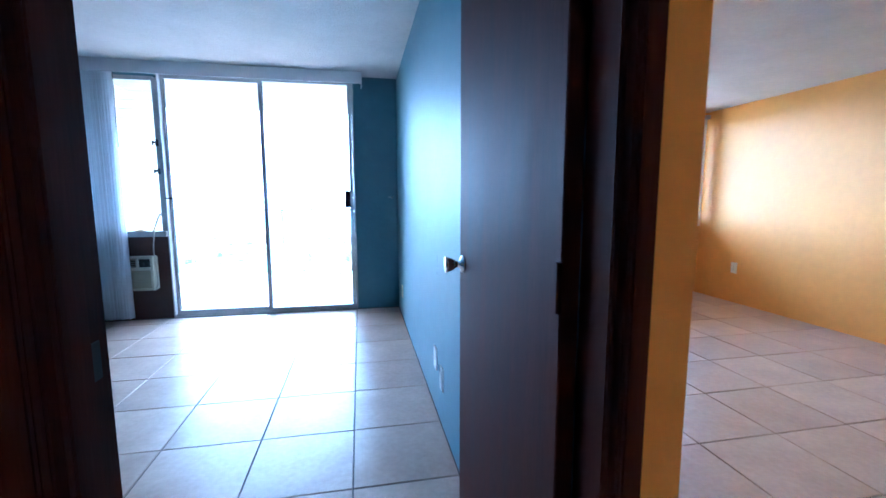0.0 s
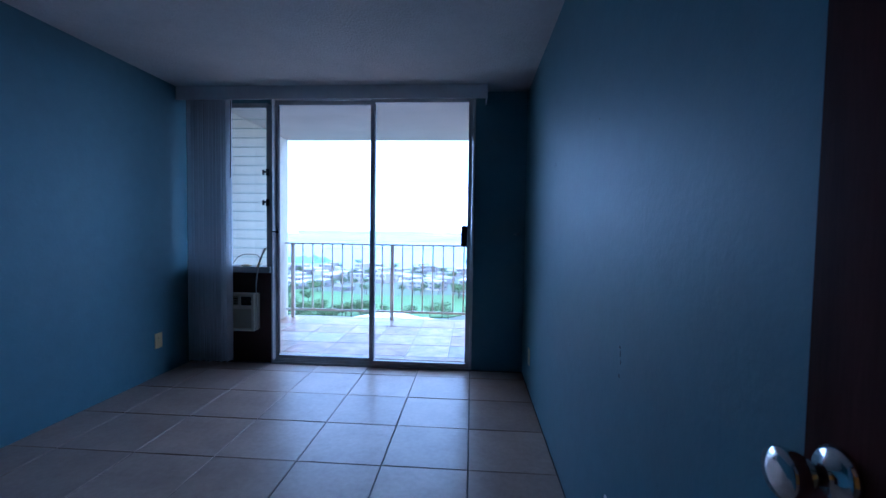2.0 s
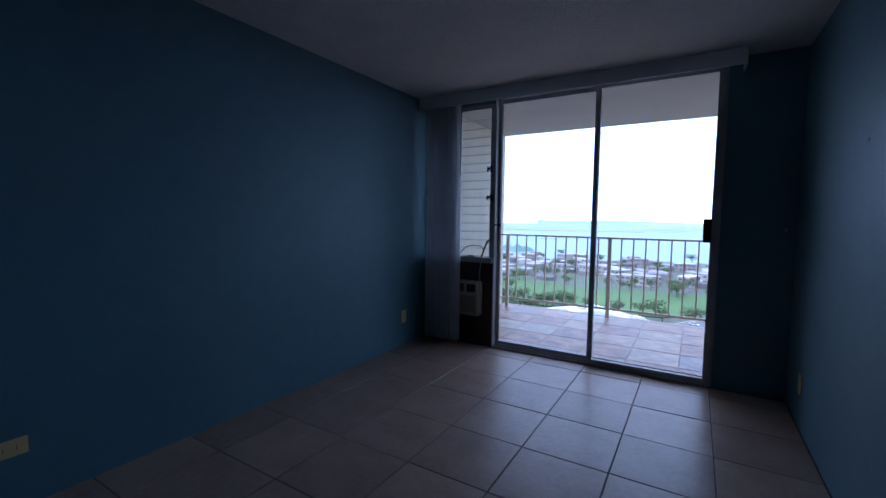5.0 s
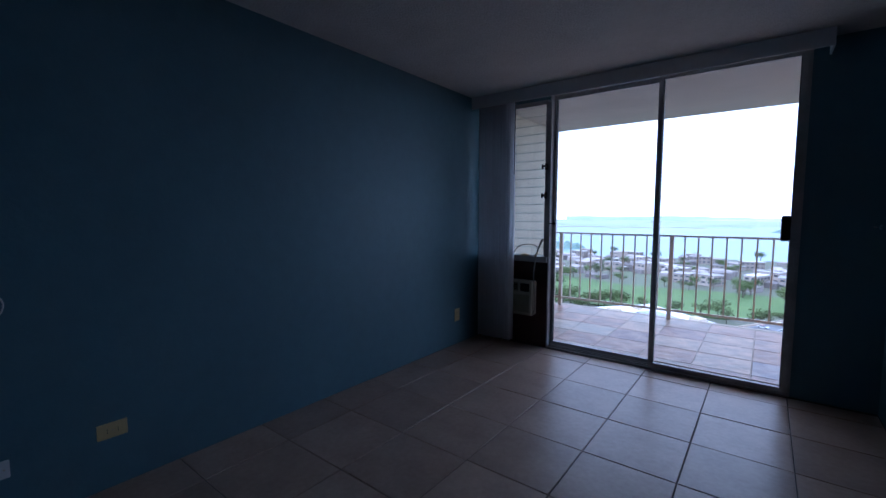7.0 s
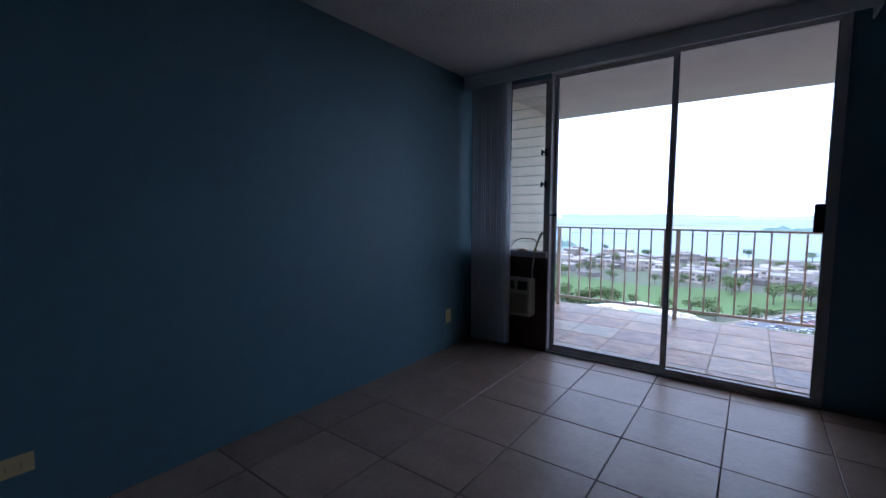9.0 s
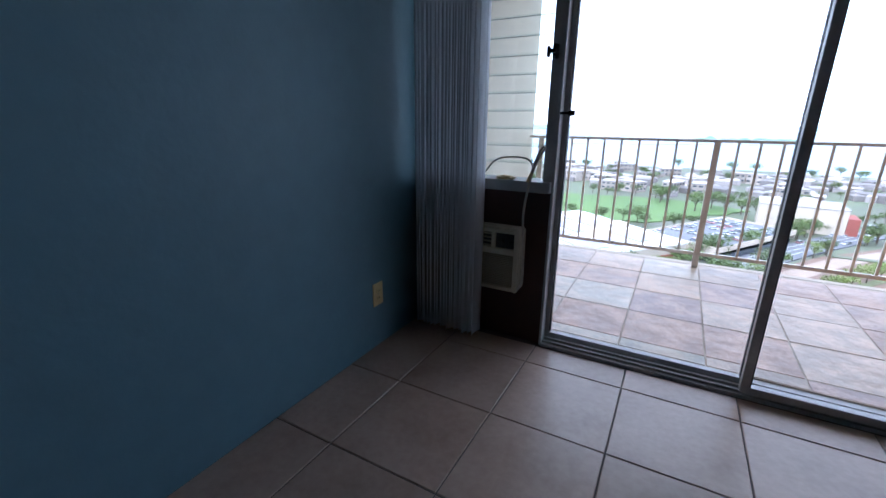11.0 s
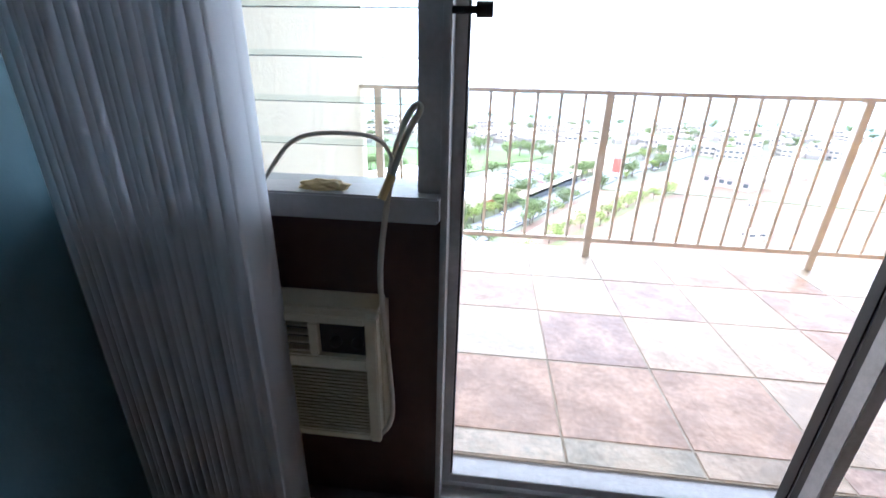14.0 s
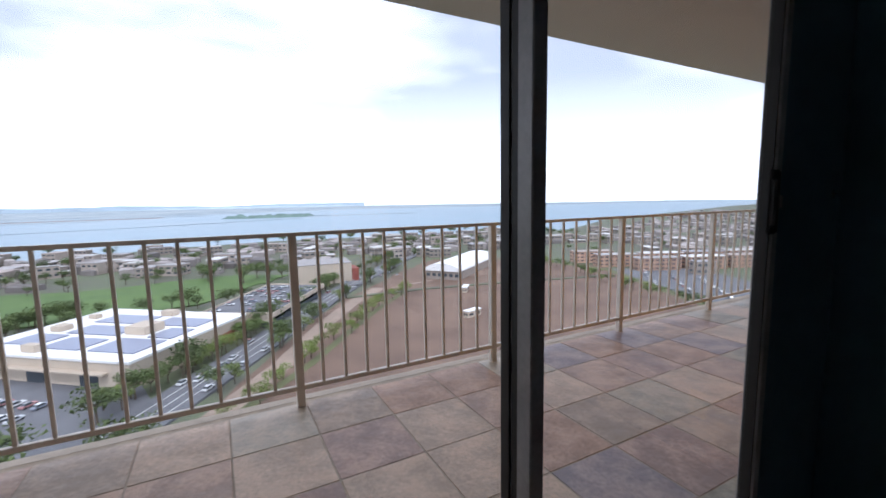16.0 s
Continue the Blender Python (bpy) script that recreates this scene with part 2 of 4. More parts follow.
def tube(points, radius, seg=8, steps=8, flat=1.0):
    """A cord along a smooth curve through the points."""
    p = [Vector(q) for q in points]
    p = [p[0] * 2 - p[1]] + p + [p[-1] * 2 - p[-2]]
    line = []
    for i in range(1, len(p) - 2):
        for s in range(steps):
            t = s / steps
            line.append(0.5 * (2 * p[i] + (p[i + 1] - p[i - 1]) * t + (2 * p[i - 1] - 5 * p[i] + 4 * p[i + 1] - p[i + 2]) * t * t + (3 * p[i] - p[i - 1] - 3 * p[i + 1] + p[i + 2]) * t ** 3))
    line.append(p[-2])
    bm = bmesh.new()
    rings = []
    for i, c in enumerate(line):
        d = (line[min(i + 1, len(line) - 1)] - line[max(i - 1, 0)]).normalized()
        u = d.cross(Vector((0.13, 1, 0.21))).normalized()
        v = d.cross(u)
        rings.append([bm.verts.new(c + u * radius * math.cos(6.28319 * k / seg) + v * radius * flat * math.sin(6.28319 * k / seg)) for k in range(seg)])
    for a, b in zip(rings, rings[1:]):
        for k in range(seg):
            bm.faces.new((a[k], a[(k + 1) % seg], b[(k + 1) % seg], b[k])).smooth = True
    bm.faces.new(rings[0][::-1])
    bm.faces.new(rings[-1])
    return bm


def to_mesh(name, bm, material):
    bmesh.ops.recalc_face_normals(bm, faces=bm.faces)
    me = bpy.data.meshes.new(name)
    bm.to_mesh(me)
    bm.free()
    me.materials.append(material)
    return me


def part(name, bm, material, parent, label=""):
    ob = new(name, to_mesh(name, bm, material))
    ob.parent = parent
    if parent is not None and parent.parent is None:
        ob.matrix_parent_inverse = parent.matrix_basis.inverted()
    elif parent is not None:
        ob.matrix_parent_inverse = Matrix()
    return tagged(ob, label)


def thing(name, label, category, at=(0, 0, 0), group="", kind=""):
    ob = new(name)
    ob.empty_display_size = 0.1
    ob.matrix_basis = Matrix.Translation(at)
    return tagged(ob, label, category, group, kind)


def solid(name, bm, material, label, category="", kind="structure"):
    return tagged(new(name, to_mesh(name, bm, material)), label, category, "", kind)


# ---- the rooms ----
XL, XR = -2.58, 0.46          # bedroom side walls
YW, YD = 0.21, -3.745          # window wall and door wall, bedroom faces
CE = 2.45
DX_END = 0.4805               # where the orange paint meets the door casing
OX, OY = 4.28, -6.2           # far side of the orange room, back of the hall
BX = 9.0                      # balcony's far end
solid("wall_west", boxes((XL - 0.15, XL, -6.35, 0.36, -0.1, CE)), M_BLUE, "blue painted bedroom side wall, slightly uneven", "wall")
solid("wall_partition", boxes((XR, XR + 0.055, -3.858, YW, 0, CE)), M_BLUE, "blue painted partition wall with scuffs", "wall")
solid("wall_partition_orange", boxes((XR + 0.0555, XR + 0.095, -3.858, YW, 0, CE), (DX_END, XR + 0.0949, -3.862, -3.8585, 0, CE)), M_ORANGE, "orange painted partition wall towards the next room", "wall")
# door wall with its opening
DX0, DX1, DH = -0.307, 0.438, 2.05
solid("wall_south", boxes((XL, DX0 - 0.02, YD - 0.055, YD, 0, CE), (DX0 - 0.02, XR, YD - 0.055, YD, DH + 0.02, CE)), M_BLUE, "blue painted bedroom wall beside the door", "wall")
solid("wall_hall", boxes((XL, DX0 - 0.02, YD - 0.11, YD - 0.0555, 0, CE), (DX0 - 0.02, XR, YD - 0.11, YD - 0.0555, DH + 0.02, CE)), M_ORANGE, "orange painted hall wall beside the bedroom door", "wall")
# unseen wall, added to close the hall's west end against outside light
solid("wall_hall_west", boxes((-1.35, -1.25, OY, YD - 0.1105, 0, CE)), M_ORANGE, "unseen orange end wall added to close the hall", "wall")
solid("wall_orange_east", boxes((OX, OX + 0.15, OY - 0.15, 0.36, -0.1, CE)), M_ORANGE, "bright orange painted living room wall", "wall")
# unseen back wall, added so that no sun leaks into the rooms
solid("wall_orange_back", boxes((-1.35, OX, OY - 0.15, OY, -0.1, CE)), M_ORANGE, "unseen orange back wall added to keep sun out of the hall", "wall")
# window wall: bedroom and orange room
LX0, LX1 = -2.52, -1.82       # louvre window
SX0, SX1, ST, LT = -1.80, 0.0, 2.43, 2.36
solid("wall_north", boxes((SX0 - 0.0195, SX1, YW, 0.36, ST, CE), (XL, SX0 - 0.0195, YW, 0.36, LT, CE), (SX1, XR + 0.05, YW, 0.24, 0, CE), (SX1 + 0.3, XR + 0.05, 0.24, 0.36, 0, CE), (XL, LX0, YW, 0.36, 0, LT)), M_BLUE, "dark blue painted window wall", "wall")
solid("wall_north_orange", boxes((XR + 0.05, 1.0, YW, 0.36, 0, CE), (1.0, 4.2, YW, 0.36, 0, 0.9), (1.0, 4.2, YW, 0.36, 2.12, CE), (4.2, OX, YW, 0.36, 0, CE)), M_ORANGE, "orange painted window wall of the living room", "wall")
solid("panel_under_window", boxes((LX0, LX1 + 0.01, YW + 0.005, 0.33, 0, 0.83)), M_PANEL, "dark brown panel under the louvre window", "panel")
solid("ceiling", boxes((XL - 0.15, OX + 0.15, -6.35, 0.36, CE, CE + 0.25)), M_CEIL, "off-white textured sprayed ceiling", "ceiling")
solid("ceiling_living", boxes((XR + 0.0955, OX, OY, YW, 2.24, CE - 0.001)), M_CEIL, "lower off-white textured ceiling of the orange room", "ceiling")
floor = solid("floor", boxes((XL - 0.15, OX + 0.15, -6.35, 0.36, -0.25, -0.005)), M_GROUT, "dark grey grout bed under beige floor tiles", "floor")
balcony_floor = solid("balcony_floor", boxes((XL - 0.15, BX, 0.36, 2.17, -0.25, 0.0225)), M_SLATE_JOINT, "balcony floor slab with sandy joints", "floor")
solid("balcony_edge", boxes((XL + 0.05, BX, 2.125, 2.21, -0.25, 0.024), bevel=0.008), M_CONC, "weathered concrete lip along the balcony edge", "edge")
solid("balcony_ceiling", boxes((XL - 0.15, BX, 0.361, 2.16, 2.44, 2.7)), M_SOFFIT, "pale painted balcony soffit", "ceiling")
solid("balcony_wall", boxes((XL - 0.15, XL + 0.045, 0.361, 2.14, 0.017, 2.439)), M_CREAM, "cream stucco wall at the balcony's end", "wall")
solid("facade", boxes((XL - 0.15, XL + 0.06, 0.3605, 0.365, 0.02, 2.43), (OX + 0.15, BX, 0.21, 0.36, -0.2, CE)), M_CREAM, "cream stucco outer wall along the balcony", "wall")


def tiles(parent, material, x0, x1, y0, y1, gx, gy, pitch, gap, top, thick, limit=None):
    """Square tiles on a grid through (gx, gy), cut at the walls; whole ones share a mesh."""
    shared = {}
    i0, i1 = math.floor((x0 - gx) / pitch), math.ceil((x1 - gx) / pitch)
    j0, j1 = math.floor((y0 - gy) / pitch), math.ceil((y1 - gy) / pitch)
    rnd = random.Random(5)
    for i in range(i0, i1):
        for j in range(j0, j1):
            a, b = max(gx + i * pitch, x0), min(gx + (i + 1) * pitch, x1)
            c, d = max(gy + j * pitch, y0), min(gy + (j + 1) * pitch, y1)
            if b - a < 0.03 or d - c < 0.03:
                continue
            w, h = b - a - gap, d - c - gap
            key = (round(w, 3), round(h, 3))
            if key not in shared:
                bm = bmesh.new()
                e = 0.0025
                lo = [bm.verts.new((sx * w / 2, sy * h / 2, -thick)) for sx, sy in ((-1, -1), (1, -1), (1, 1), (-1, 1))]
                mid = [bm.verts.new((sx * w / 2, sy * h / 2, -0.003)) for sx, sy in ((-1, -1), (1, -1), (1, 1), (-1, 1))]
                hi = [bm.verts.new((sx * (w / 2 - e), sy * (h / 2 - e), 0)) for sx, sy in ((-1, -1), (1, -1), (1, 1), (-1, 1))]
                for p, q in ((lo, mid), (mid, hi)):
                    for k in range(4):
                        bm.faces.new((p[k], p[(k + 1) % 4], q[(k + 1) % 4], q[k]))
                bm.faces.new(hi)
                shared[key] = to_mesh("tile", bm, material)
            t = new("tile", shared[key])
            t.parent = parent
            t.location = ((a + b) / 2, (c + d) / 2, top + rnd.uniform(-0.0008, 0.0008))


# door frame and door
frame_ob = thing("door_frame", "dark brown wooden door frame with dark strike plate", "door frame", (DX0, YD - 0.08, 0), kind="structure")
part("jamb", boxes((DX0 - 0.02, DX0, YD - 0.12, YD + 0.012, 0, DH), bevel=0.003), M_WOOD, frame_ob)
part("jamb", boxes((DX1, DX1 + 0.024, YD - 0.12, YD + 0.012, 0, DH), bevel=0.003), M_WOOD, frame_ob)
part("head", boxes((DX0 - 0.02, DX1 + 0.024, YD - 0.12, YD + 0.012, DH, DH + 0.02), bevel=0.003), M_WOOD, frame_ob)
part("door_stop", boxes((DX0, DX0 + 0.012, YD - 0.10, YD - 0.045, 0, DH - 0.001), bevel=0.003), M_WOOD, frame_ob)
part("door_stop", boxes((DX1 - 0.012, DX1, YD - 0.10, YD - 0.045, 0, DH - 0.001), bevel=0.003), M_WOOD, frame_ob)
part("casing", boxes((DX0 - 0.075, DX0 - 0.012, YD - 0.127, YD - 0.1105, 0, DH + 0.06), bevel=0.004), M_WOOD, frame_ob)
part("casing", boxes((DX1 + 0.004, DX1 + 0.042, YD - 0.127, YD - 0.1145, 0, DH + 0.06), bevel=0.004), M_WOOD, frame_ob)
part("casing", boxes((DX0 - 0.075, DX0 - 0.012, YD + 0.0005, YD + 0.02, 0, DH + 0.06), bevel=0.004), M_WOOD, frame_ob)
part("strike_plate", boxes((DX0 + 0.0005, DX0 + 0.0025, YD - 0.034, YD - 0.012, 0.955, 1.01), bevel=0.0008), M_GASKET, frame_ob, "dark worn metal strike plate")

door = thing("door", "dark brown flush wooden door standing open against the wall", "door", (0.42, YD + 0.03, 0))
DY0, DY1 = -3.74, -2.985
part("door_leaf", boxes((0.398, 0.434, DY0, DY1, 0.012, 2.04), bevel=0.002), M_WOOD, door)
knob = part("door_knob", lathe([(0, 0.030), (0.004, 0.031), (0.010, 0.025), (0.014, 0.012), (0.028, 0.011), (0.033, 0.017), (0.046, 0.024), (0.058, 0.0275), (0.064, 0.026), (0.066, 0.012)], (0.398, -3.035, 0.983), (0.2, -3.035, 0.983)), M_CHROME, door, "round chrome door knob with rosette")
part("latch_plate", boxes((0.406, 0.426, DY1 - 0.0005, DY1 + 0.0015, 0.955, 1.01)), M_BRASS, door)
for hz in (0.25, 1.05, 1.85):
    part("hinge", cyls(((0.392, DY0 - 0.004, hz - 0.045), (0.392, DY0 - 0.004, hz + 0.045), 0.006), seg=10), M_WOOD, door)

# sliding door
sl = thing("sliding_door", "two-panel aluminium sliding glass door to the balcony", "sliding door", (-0.9, 0.25, 0))
part("door_frame", boxes((SX0 - 0.0195, SX0 - 0.006, YW - 0.02, 0.30, 0, ST), bevel=0.003), M_ALU, sl)
part("door_frame", boxes((SX1 - 0.007, SX1 + 0.014, YW - 0.012, 0.245, 0, ST), bevel=0.003), M_ALU, sl)
part("head_track", boxes((SX0 - 0.0055, SX1 - 0.0075, YW - 0.02, 0.34, ST - 0.03, ST), bevel=0.003), M_ALU, sl)
part("sill_track", boxes((SX0 - 0.0055, SX1 - 0.0075, YW - 0.025, 0.36, 0.0, 0.016), (SX0 - 0.0055, SX1 - 0.0075, 0.243, 0.247, 0.016, 0.03), (SX0 - 0.0055, SX1 - 0.0075, 0.293, 0.297, 0.016, 0.03), (SX0 - 0.0055, SX1 - 0.0075, 0.203, 0.209, 0.016, 0.0295)), M_ALU, sl)


def slider_panel(x0, x1, y0, y1, SW):
    p = part("door_panel", boxes((x0, x0 + SW, y0, y1, 0.03, ST - 0.035), (x1 - SW, x1, y0, y1, 0.03, ST - 0.035), (x0 + SW, x1 - SW, y0 + 0.002, y1 - 0.002, ST - 0.075, ST - 0.036), (x0 + SW, x1 - SW, y0 + 0.002, y1 - 0.002, 0.031, 0.06), bevel=0.002), M_ALU, sl)
    ym = (y0 + y1) / 2
    g = part("pane", boxes((x0 + SW - 0.004, x1 - SW + 0.004, ym - 0.003, ym + 0.003, 0.055, ST - 0.07)), M_GLASS, p)
    g.visible_shadow = False
    part("gasket", boxes((x0 + SW + 0.0005, x0 + SW + 0.005, y0 + 0.006, y1 - 0.006, 0.0605, ST - 0.0755), (x1 - SW - 0.005, x1 - SW - 0.0005, y0 + 0.006, y1 - 0.006, 0.0605, ST - 0.0755)), M_GASKET, p)
    return p


pl = slider_panel(SX0 - 0.0055, -0.879, 0.252, 0.292, 0.022)
pr = slider_panel(-0.909, SX1 - 0.008, 0.184, 0.228, 0.033)
part("weather_strip", boxes((-0.904, -0.886, 0.2285, 0.2515, 0.05, ST - 0.05)), M_GASKET, sl)
hd = part("handle", boxes((-0.096, -0.044, 0.168, 0.184, 1.108, 1.285), (-0.096, -0.082, 0.156, 0.169, 1.13, 1.26), bevel=0.005), M_BLACK, sl, "black plastic pull handle with latch")
part("latch_lever", boxes((-0.044, -0.028, 0.168, 0.1835, 1.18, 1.215), bevel=0.002), M_ALU, sl)
bolt = part("bolt", cyls(((SX0 - 0.0065, 0.195, 1.207), (SX0 + 0.045, 0.19, 1.207), 0.006), ((SX0 + 0.034, 0.185, 1.207), (SX0 + 0.062, 0.185, 1.207), 0.0125)), M_BLACK, sl, "small black thumb bolt")

# louvre window
lw = thing("window_1", "glass louvre window with aluminium frame and crank handles", "window", (-2.18, 0.26, 0.885), kind="structure")
part("window_sill", boxes((LX0, LX1, 0.165, 0.33, 0.832, 0.885), bevel=0.004), M_SILL, lw, "grey painted window sill")
part("window_frame", boxes((LX1 - 0.048, LX1 - 0.001, 0.205, 0.30, 0.8855, LT - 0.02), bevel=0.002), M_ALU, lw)
part("window_frame", boxes((LX0, LX0 + 0.03, 0.205, 0.30, 0.8855, LT - 0.02), bevel=0.002), M_ALU, lw)
part("window_frame", boxes((LX0 + 0.03, LX1 - 0.03, 0.205, 0.30, LT - 0.04, LT - 0.0005), bevel=0.002), M_ALU, lw)
n_l = 17
pitch_l = (LT - 0.04 - 0.8855) / n_l
for i in range(n_l):
    z = 0.8855 + i * pitch_l
    bm = bmesh.new()
    bm_box(bm, LX0 + 0.031, LX1 - 0.031, -0.0025, 0.0025, -0.004, pitch_l + 0.008)
    bm.transform(pose(0, 0.262, z, -9, 0, 0))
    s = part("louvre", bm, M_LOUVRE, lw)
    s.visible_shadow = False
    bm = bmesh.new()
    bm_box(bm, LX0 + 0.031, LX1 - 0.031, -0.003, 0.003, -0.0055, -0.0042)
    bm.transform(pose(0, 0.262, z, -9, 0, 0))
    part("louvre_edge", bm, M_EDGE, s)
for hz in (1.74, 1.47):
    part("crank", boxes((LX1 - 0.036, LX1 - 0.018, 0.172, 0.206, hz - 0.03, hz + 0.03), (LX1 - 0.052, LX1 - 0.02, 0.150, 0.174, hz - 0.008, hz + 0.008), (LX1 - 0.058, LX1 - 0.046, 0.148, 0.172, hz - 0.026, hz + 0.02), bevel=0.002), M_BLACK, lw, "dark louvre crank handle")

# orange room window
ow = thing("window_2", "white framed living room window", "window", (2.6, 0.28, 0.9), kind="structure")
for a, b in ((1.0, 2.6), (2.6, 4.2)):
    part("window_frame", boxes((a, a + 0.05, 0.25, 0.31, 0.9, 2.12), (b - 0.05, b, 0.25, 0.31, 0.9, 2.12), (a + 0.05, b - 0.05, 0.251, 0.309, 0.9, 0.95), (a + 0.05, b - 0.05, 0.251, 0.309, 2.07, 2.12)), M_ALU, ow)
    g = part("pane", boxes((a + 0.045, b - 0.045, 0.277, 0.283, 0.945, 2.075)), M_GLASS, ow)
    g.visible_shadow = False
bl = thing("blind", "bundled white window blind in the orange room", "blind", (4.13, 0.12, 1.5))
for i in range(7):
    part("vane", boxes((4.06 + i * 0.02, 4.064 + i * 0.02, 0.09, 0.175, 0.86, 2.14)), M_VANE, bl)
part("headrail", boxes((1.0, 4.25, 0.11, 0.155, 2.15, 2.195), bevel=0.003), M_VALANCE, bl)

# vertical blind, pushed together
vb = thing("vertical_blind", "white vertical blind pushed together beside the window", "blind", (-2.3, 0.08, 2.4))
VF, VB = 0.01, 0.175
part("valance", boxes((XL + 0.002, 0.105, VF, VF + 0.012, 2.335, 2.447), (0.093, 0.105, VF + 0.012, YW - 0.002, 2.335, 2.447), bevel=0.002), M_VALANCE, vb, "white valance board")
part("headrail", boxes((XL + 0.01, 0.09, 0.05, 0.095, 2.395, 2.4475), bevel=0.002), M_VALANCE, vb)
rv = random.Random(11)
NV = 22
for i in range(NV):
    x = -2.478 + i * (0.335 / (NV - 1)) + rv.uniform(-0.003, 0.003)
    ang = radians(58 + 5 * math.sin(i * 1.1) + rv.uniform(-8, 8)) if i < NV - 1 else radians(82)
    yc = 0.073 + 0.006 * math.sin(i * 0.9) + rv.uniform(-0.002, 0.002)
    sway = rv.uniform(-0.004, 0.004)
    bm = bmesh.new()
    cols = 6
    grid = []
    for k in range(cols + 1):
        u = (k / cols - 0.5) * 0.089
        bow = 0.007 * (1 - (2 * k / cols - 1) ** 2)
        col = []
        for zz, q in ((2.375, 0.0), (1.5, 0.3), (0.8, 0.7), (0.045 + 0.004 * (i % 3), 1.0)):
            aa = ang + sway * 6 * q
            px = x + sway * q + u * math.cos(aa) - bow * math.sin(aa)
            py = yc + u * math.sin(aa) + bow * math.cos(aa)
            col.append((px, py, zz))
        grid.append(col)
    off = Vector((math.sin(ang), -math.cos(ang), 0)) * 0.0009
    sides = []
    for sgn in (1, -1):
        sides.append([[bm.verts.new(Vector(p) + off * sgn) for p in col] for col in grid])
    for s, g in enumerate(sides):
        for k in range(cols):
            for r in range(3):
                q = (g[k][r], g[k + 1][r], g[k + 1][r + 1], g[k][r + 1])
                f = bm.faces.new(q if s == 0 else q[::-1])
                f.smooth = True
    for k in (0, cols):
        for r in range(3):
            bm.faces.new((sides[0][k][r], sides[0][k][r + 1], sides[1][k][r + 1], sides[1][k][r]))
    for r in (0, 3):
        for k in range(cols):
            bm.faces.new((sides[0][k][r], sides[0][k + 1][r], sides[1][k + 1][r], sides[1][k][r]))
    part("vane", bm, M_VANE, vb)
part("wand", cyls(((-2.108, 0.05, 2.36), (-2.112, 0.05, 1.675), 0.004), seg=8), M_GASKET, vb, "thin dark control wand")

# air conditioner
AX0, AX1, AZ0, AZ1, AF = -2.40, -1.937, 0.308, 0.643, 0.108
ac = thing("air_conditioner", "cream through-wall air conditioner in the brown panel", "air conditioner", (-2.15, 0.18, AZ0))
part("housing", boxes((AX0, AX1, AF + 0.03, YW + 0.03, AZ0, AZ1), bevel=0.008), M_AC, ac)
part("front_frame", boxes((AX0 + 0.001, AX0 + 0.024, AF, AF + 0.0305, AZ0 + 0.001, AZ1 - 0.001), (AX1 - 0.026, AX1 - 0.001, AF, AF + 0.0305, AZ0 + 0.001, AZ1 - 0.001), (AX0 + 0.024, AX1 - 0.026, AF + 0.001, AF + 0.0305, AZ0 + 0.002, AZ0 + 0.022), (AX0 + 0.024, AX1 - 0.026, AF + 0.001, AF + 0.0305, AZ1 - 0.022, AZ1 - 0.002), (AX0 + 0.024, AX1 - 0.026, AF + 0.001, AF + 0.0305, AZ1 - 0.135, AZ1 - 0.104), (-2.087, -2.067, AF + 0.001, AF + 0.0305, AZ1 - 0.104, AZ1 - 0.022), bevel=0.003), M_AC, ac)
part("control_panel", boxes((-2.067, AX1 - 0.026, AF + 0.018, AF + 0.0295, AZ1 - 0.104, AZ1 - 0.022)), M_BLACK, ac, "dark control panel with knobs")
for kx in (-2.032, -1.984):
    part("knob", lathe([(0, 0.014), (0.012, 0.012), (0.013, 0.004)], (kx, AF + 0.018, AZ1 - 0.072), (kx, AF - 0.2, AZ1 - 0.072), 16), M_GASKET, ac)
part("air_outlet", boxes((AX0 + 0.024, -2.087, AF + 0.024, AF + 0.0295, AZ1 - 0.104, AZ1 - 0.022)), M_BLACK, ac)
for i in range(4):
    z = AZ1 - 0.098 + i * 0.021
    part("outlet_blade", boxes((AX0 + 0.025, -2.088, AF + 0.006, AF + 0.024, z, z + 0.004)), M_ACG, ac)
part("grille_back", boxes((AX0 + 0.024, AX1 - 0.026, AF + 0.022, AF + 0.0295, AZ0 + 0.022, AZ1 - 0.135)), M_ACG, ac)
for i in range(19):
    z = AZ0 + 0.026 + i * 0.0094
    part("grille_slat", boxes((AX0 + 0.025, AX1 - 0.027, AF + 0.007, AF + 0.022, z, z + 0.0045)), M_ACG, ac)

cord = thing("power_cord", "beige power cord looped over the window sill", "cord", (-1.922, 0.15, 0.885))
part("cord", tube([(-1.977, 0.135, 0.314), (-1.942, 0.125, 0.320), (-1.915, 0.13, 0.38), (-1.922, 0.135, 0.55), (-1.934, 0.14, 0.72), (-1.920, 0.148, 0.86), (-1.907, 0.155, 0.93), (-1.880, 0.165, 1.005), (-1.858, 0.17, 1.045), (-1.864, 0.172, 1.055), (-1.884, 0.176, 1.03), (-1.908, 0.18, 0.965), (-1.927, 0.19, 0.90)], 0.0062, flat=0.75), M_CORD, cord)
part("cord", tube([(-1.908, 0.158, 0.935), (-1.914, 0.17, 0.965), (-1.937, 0.185, 0.988), (-1.982, 0.19, 0.998), (-2.062, 0.188, 0.996), (-2.112, 0.18, 0.978), (-2.152, 0.17, 0.93), (-2.182, 0.175, 0.892)], 0.0045), M_CORD, cord)
part("cable_tie", cyls(((-1.927, 0.148, 0.885), (-1.908, 0.158, 0.93), 0.0095), seg=10), M_IVORY, cord)
# unidentified yellowish piece on the sill, modelled as a crumpled lump
bm = bmesh.new()
bmesh.ops.create_icosphere(bm, subdivisions=3, radius=1.0)
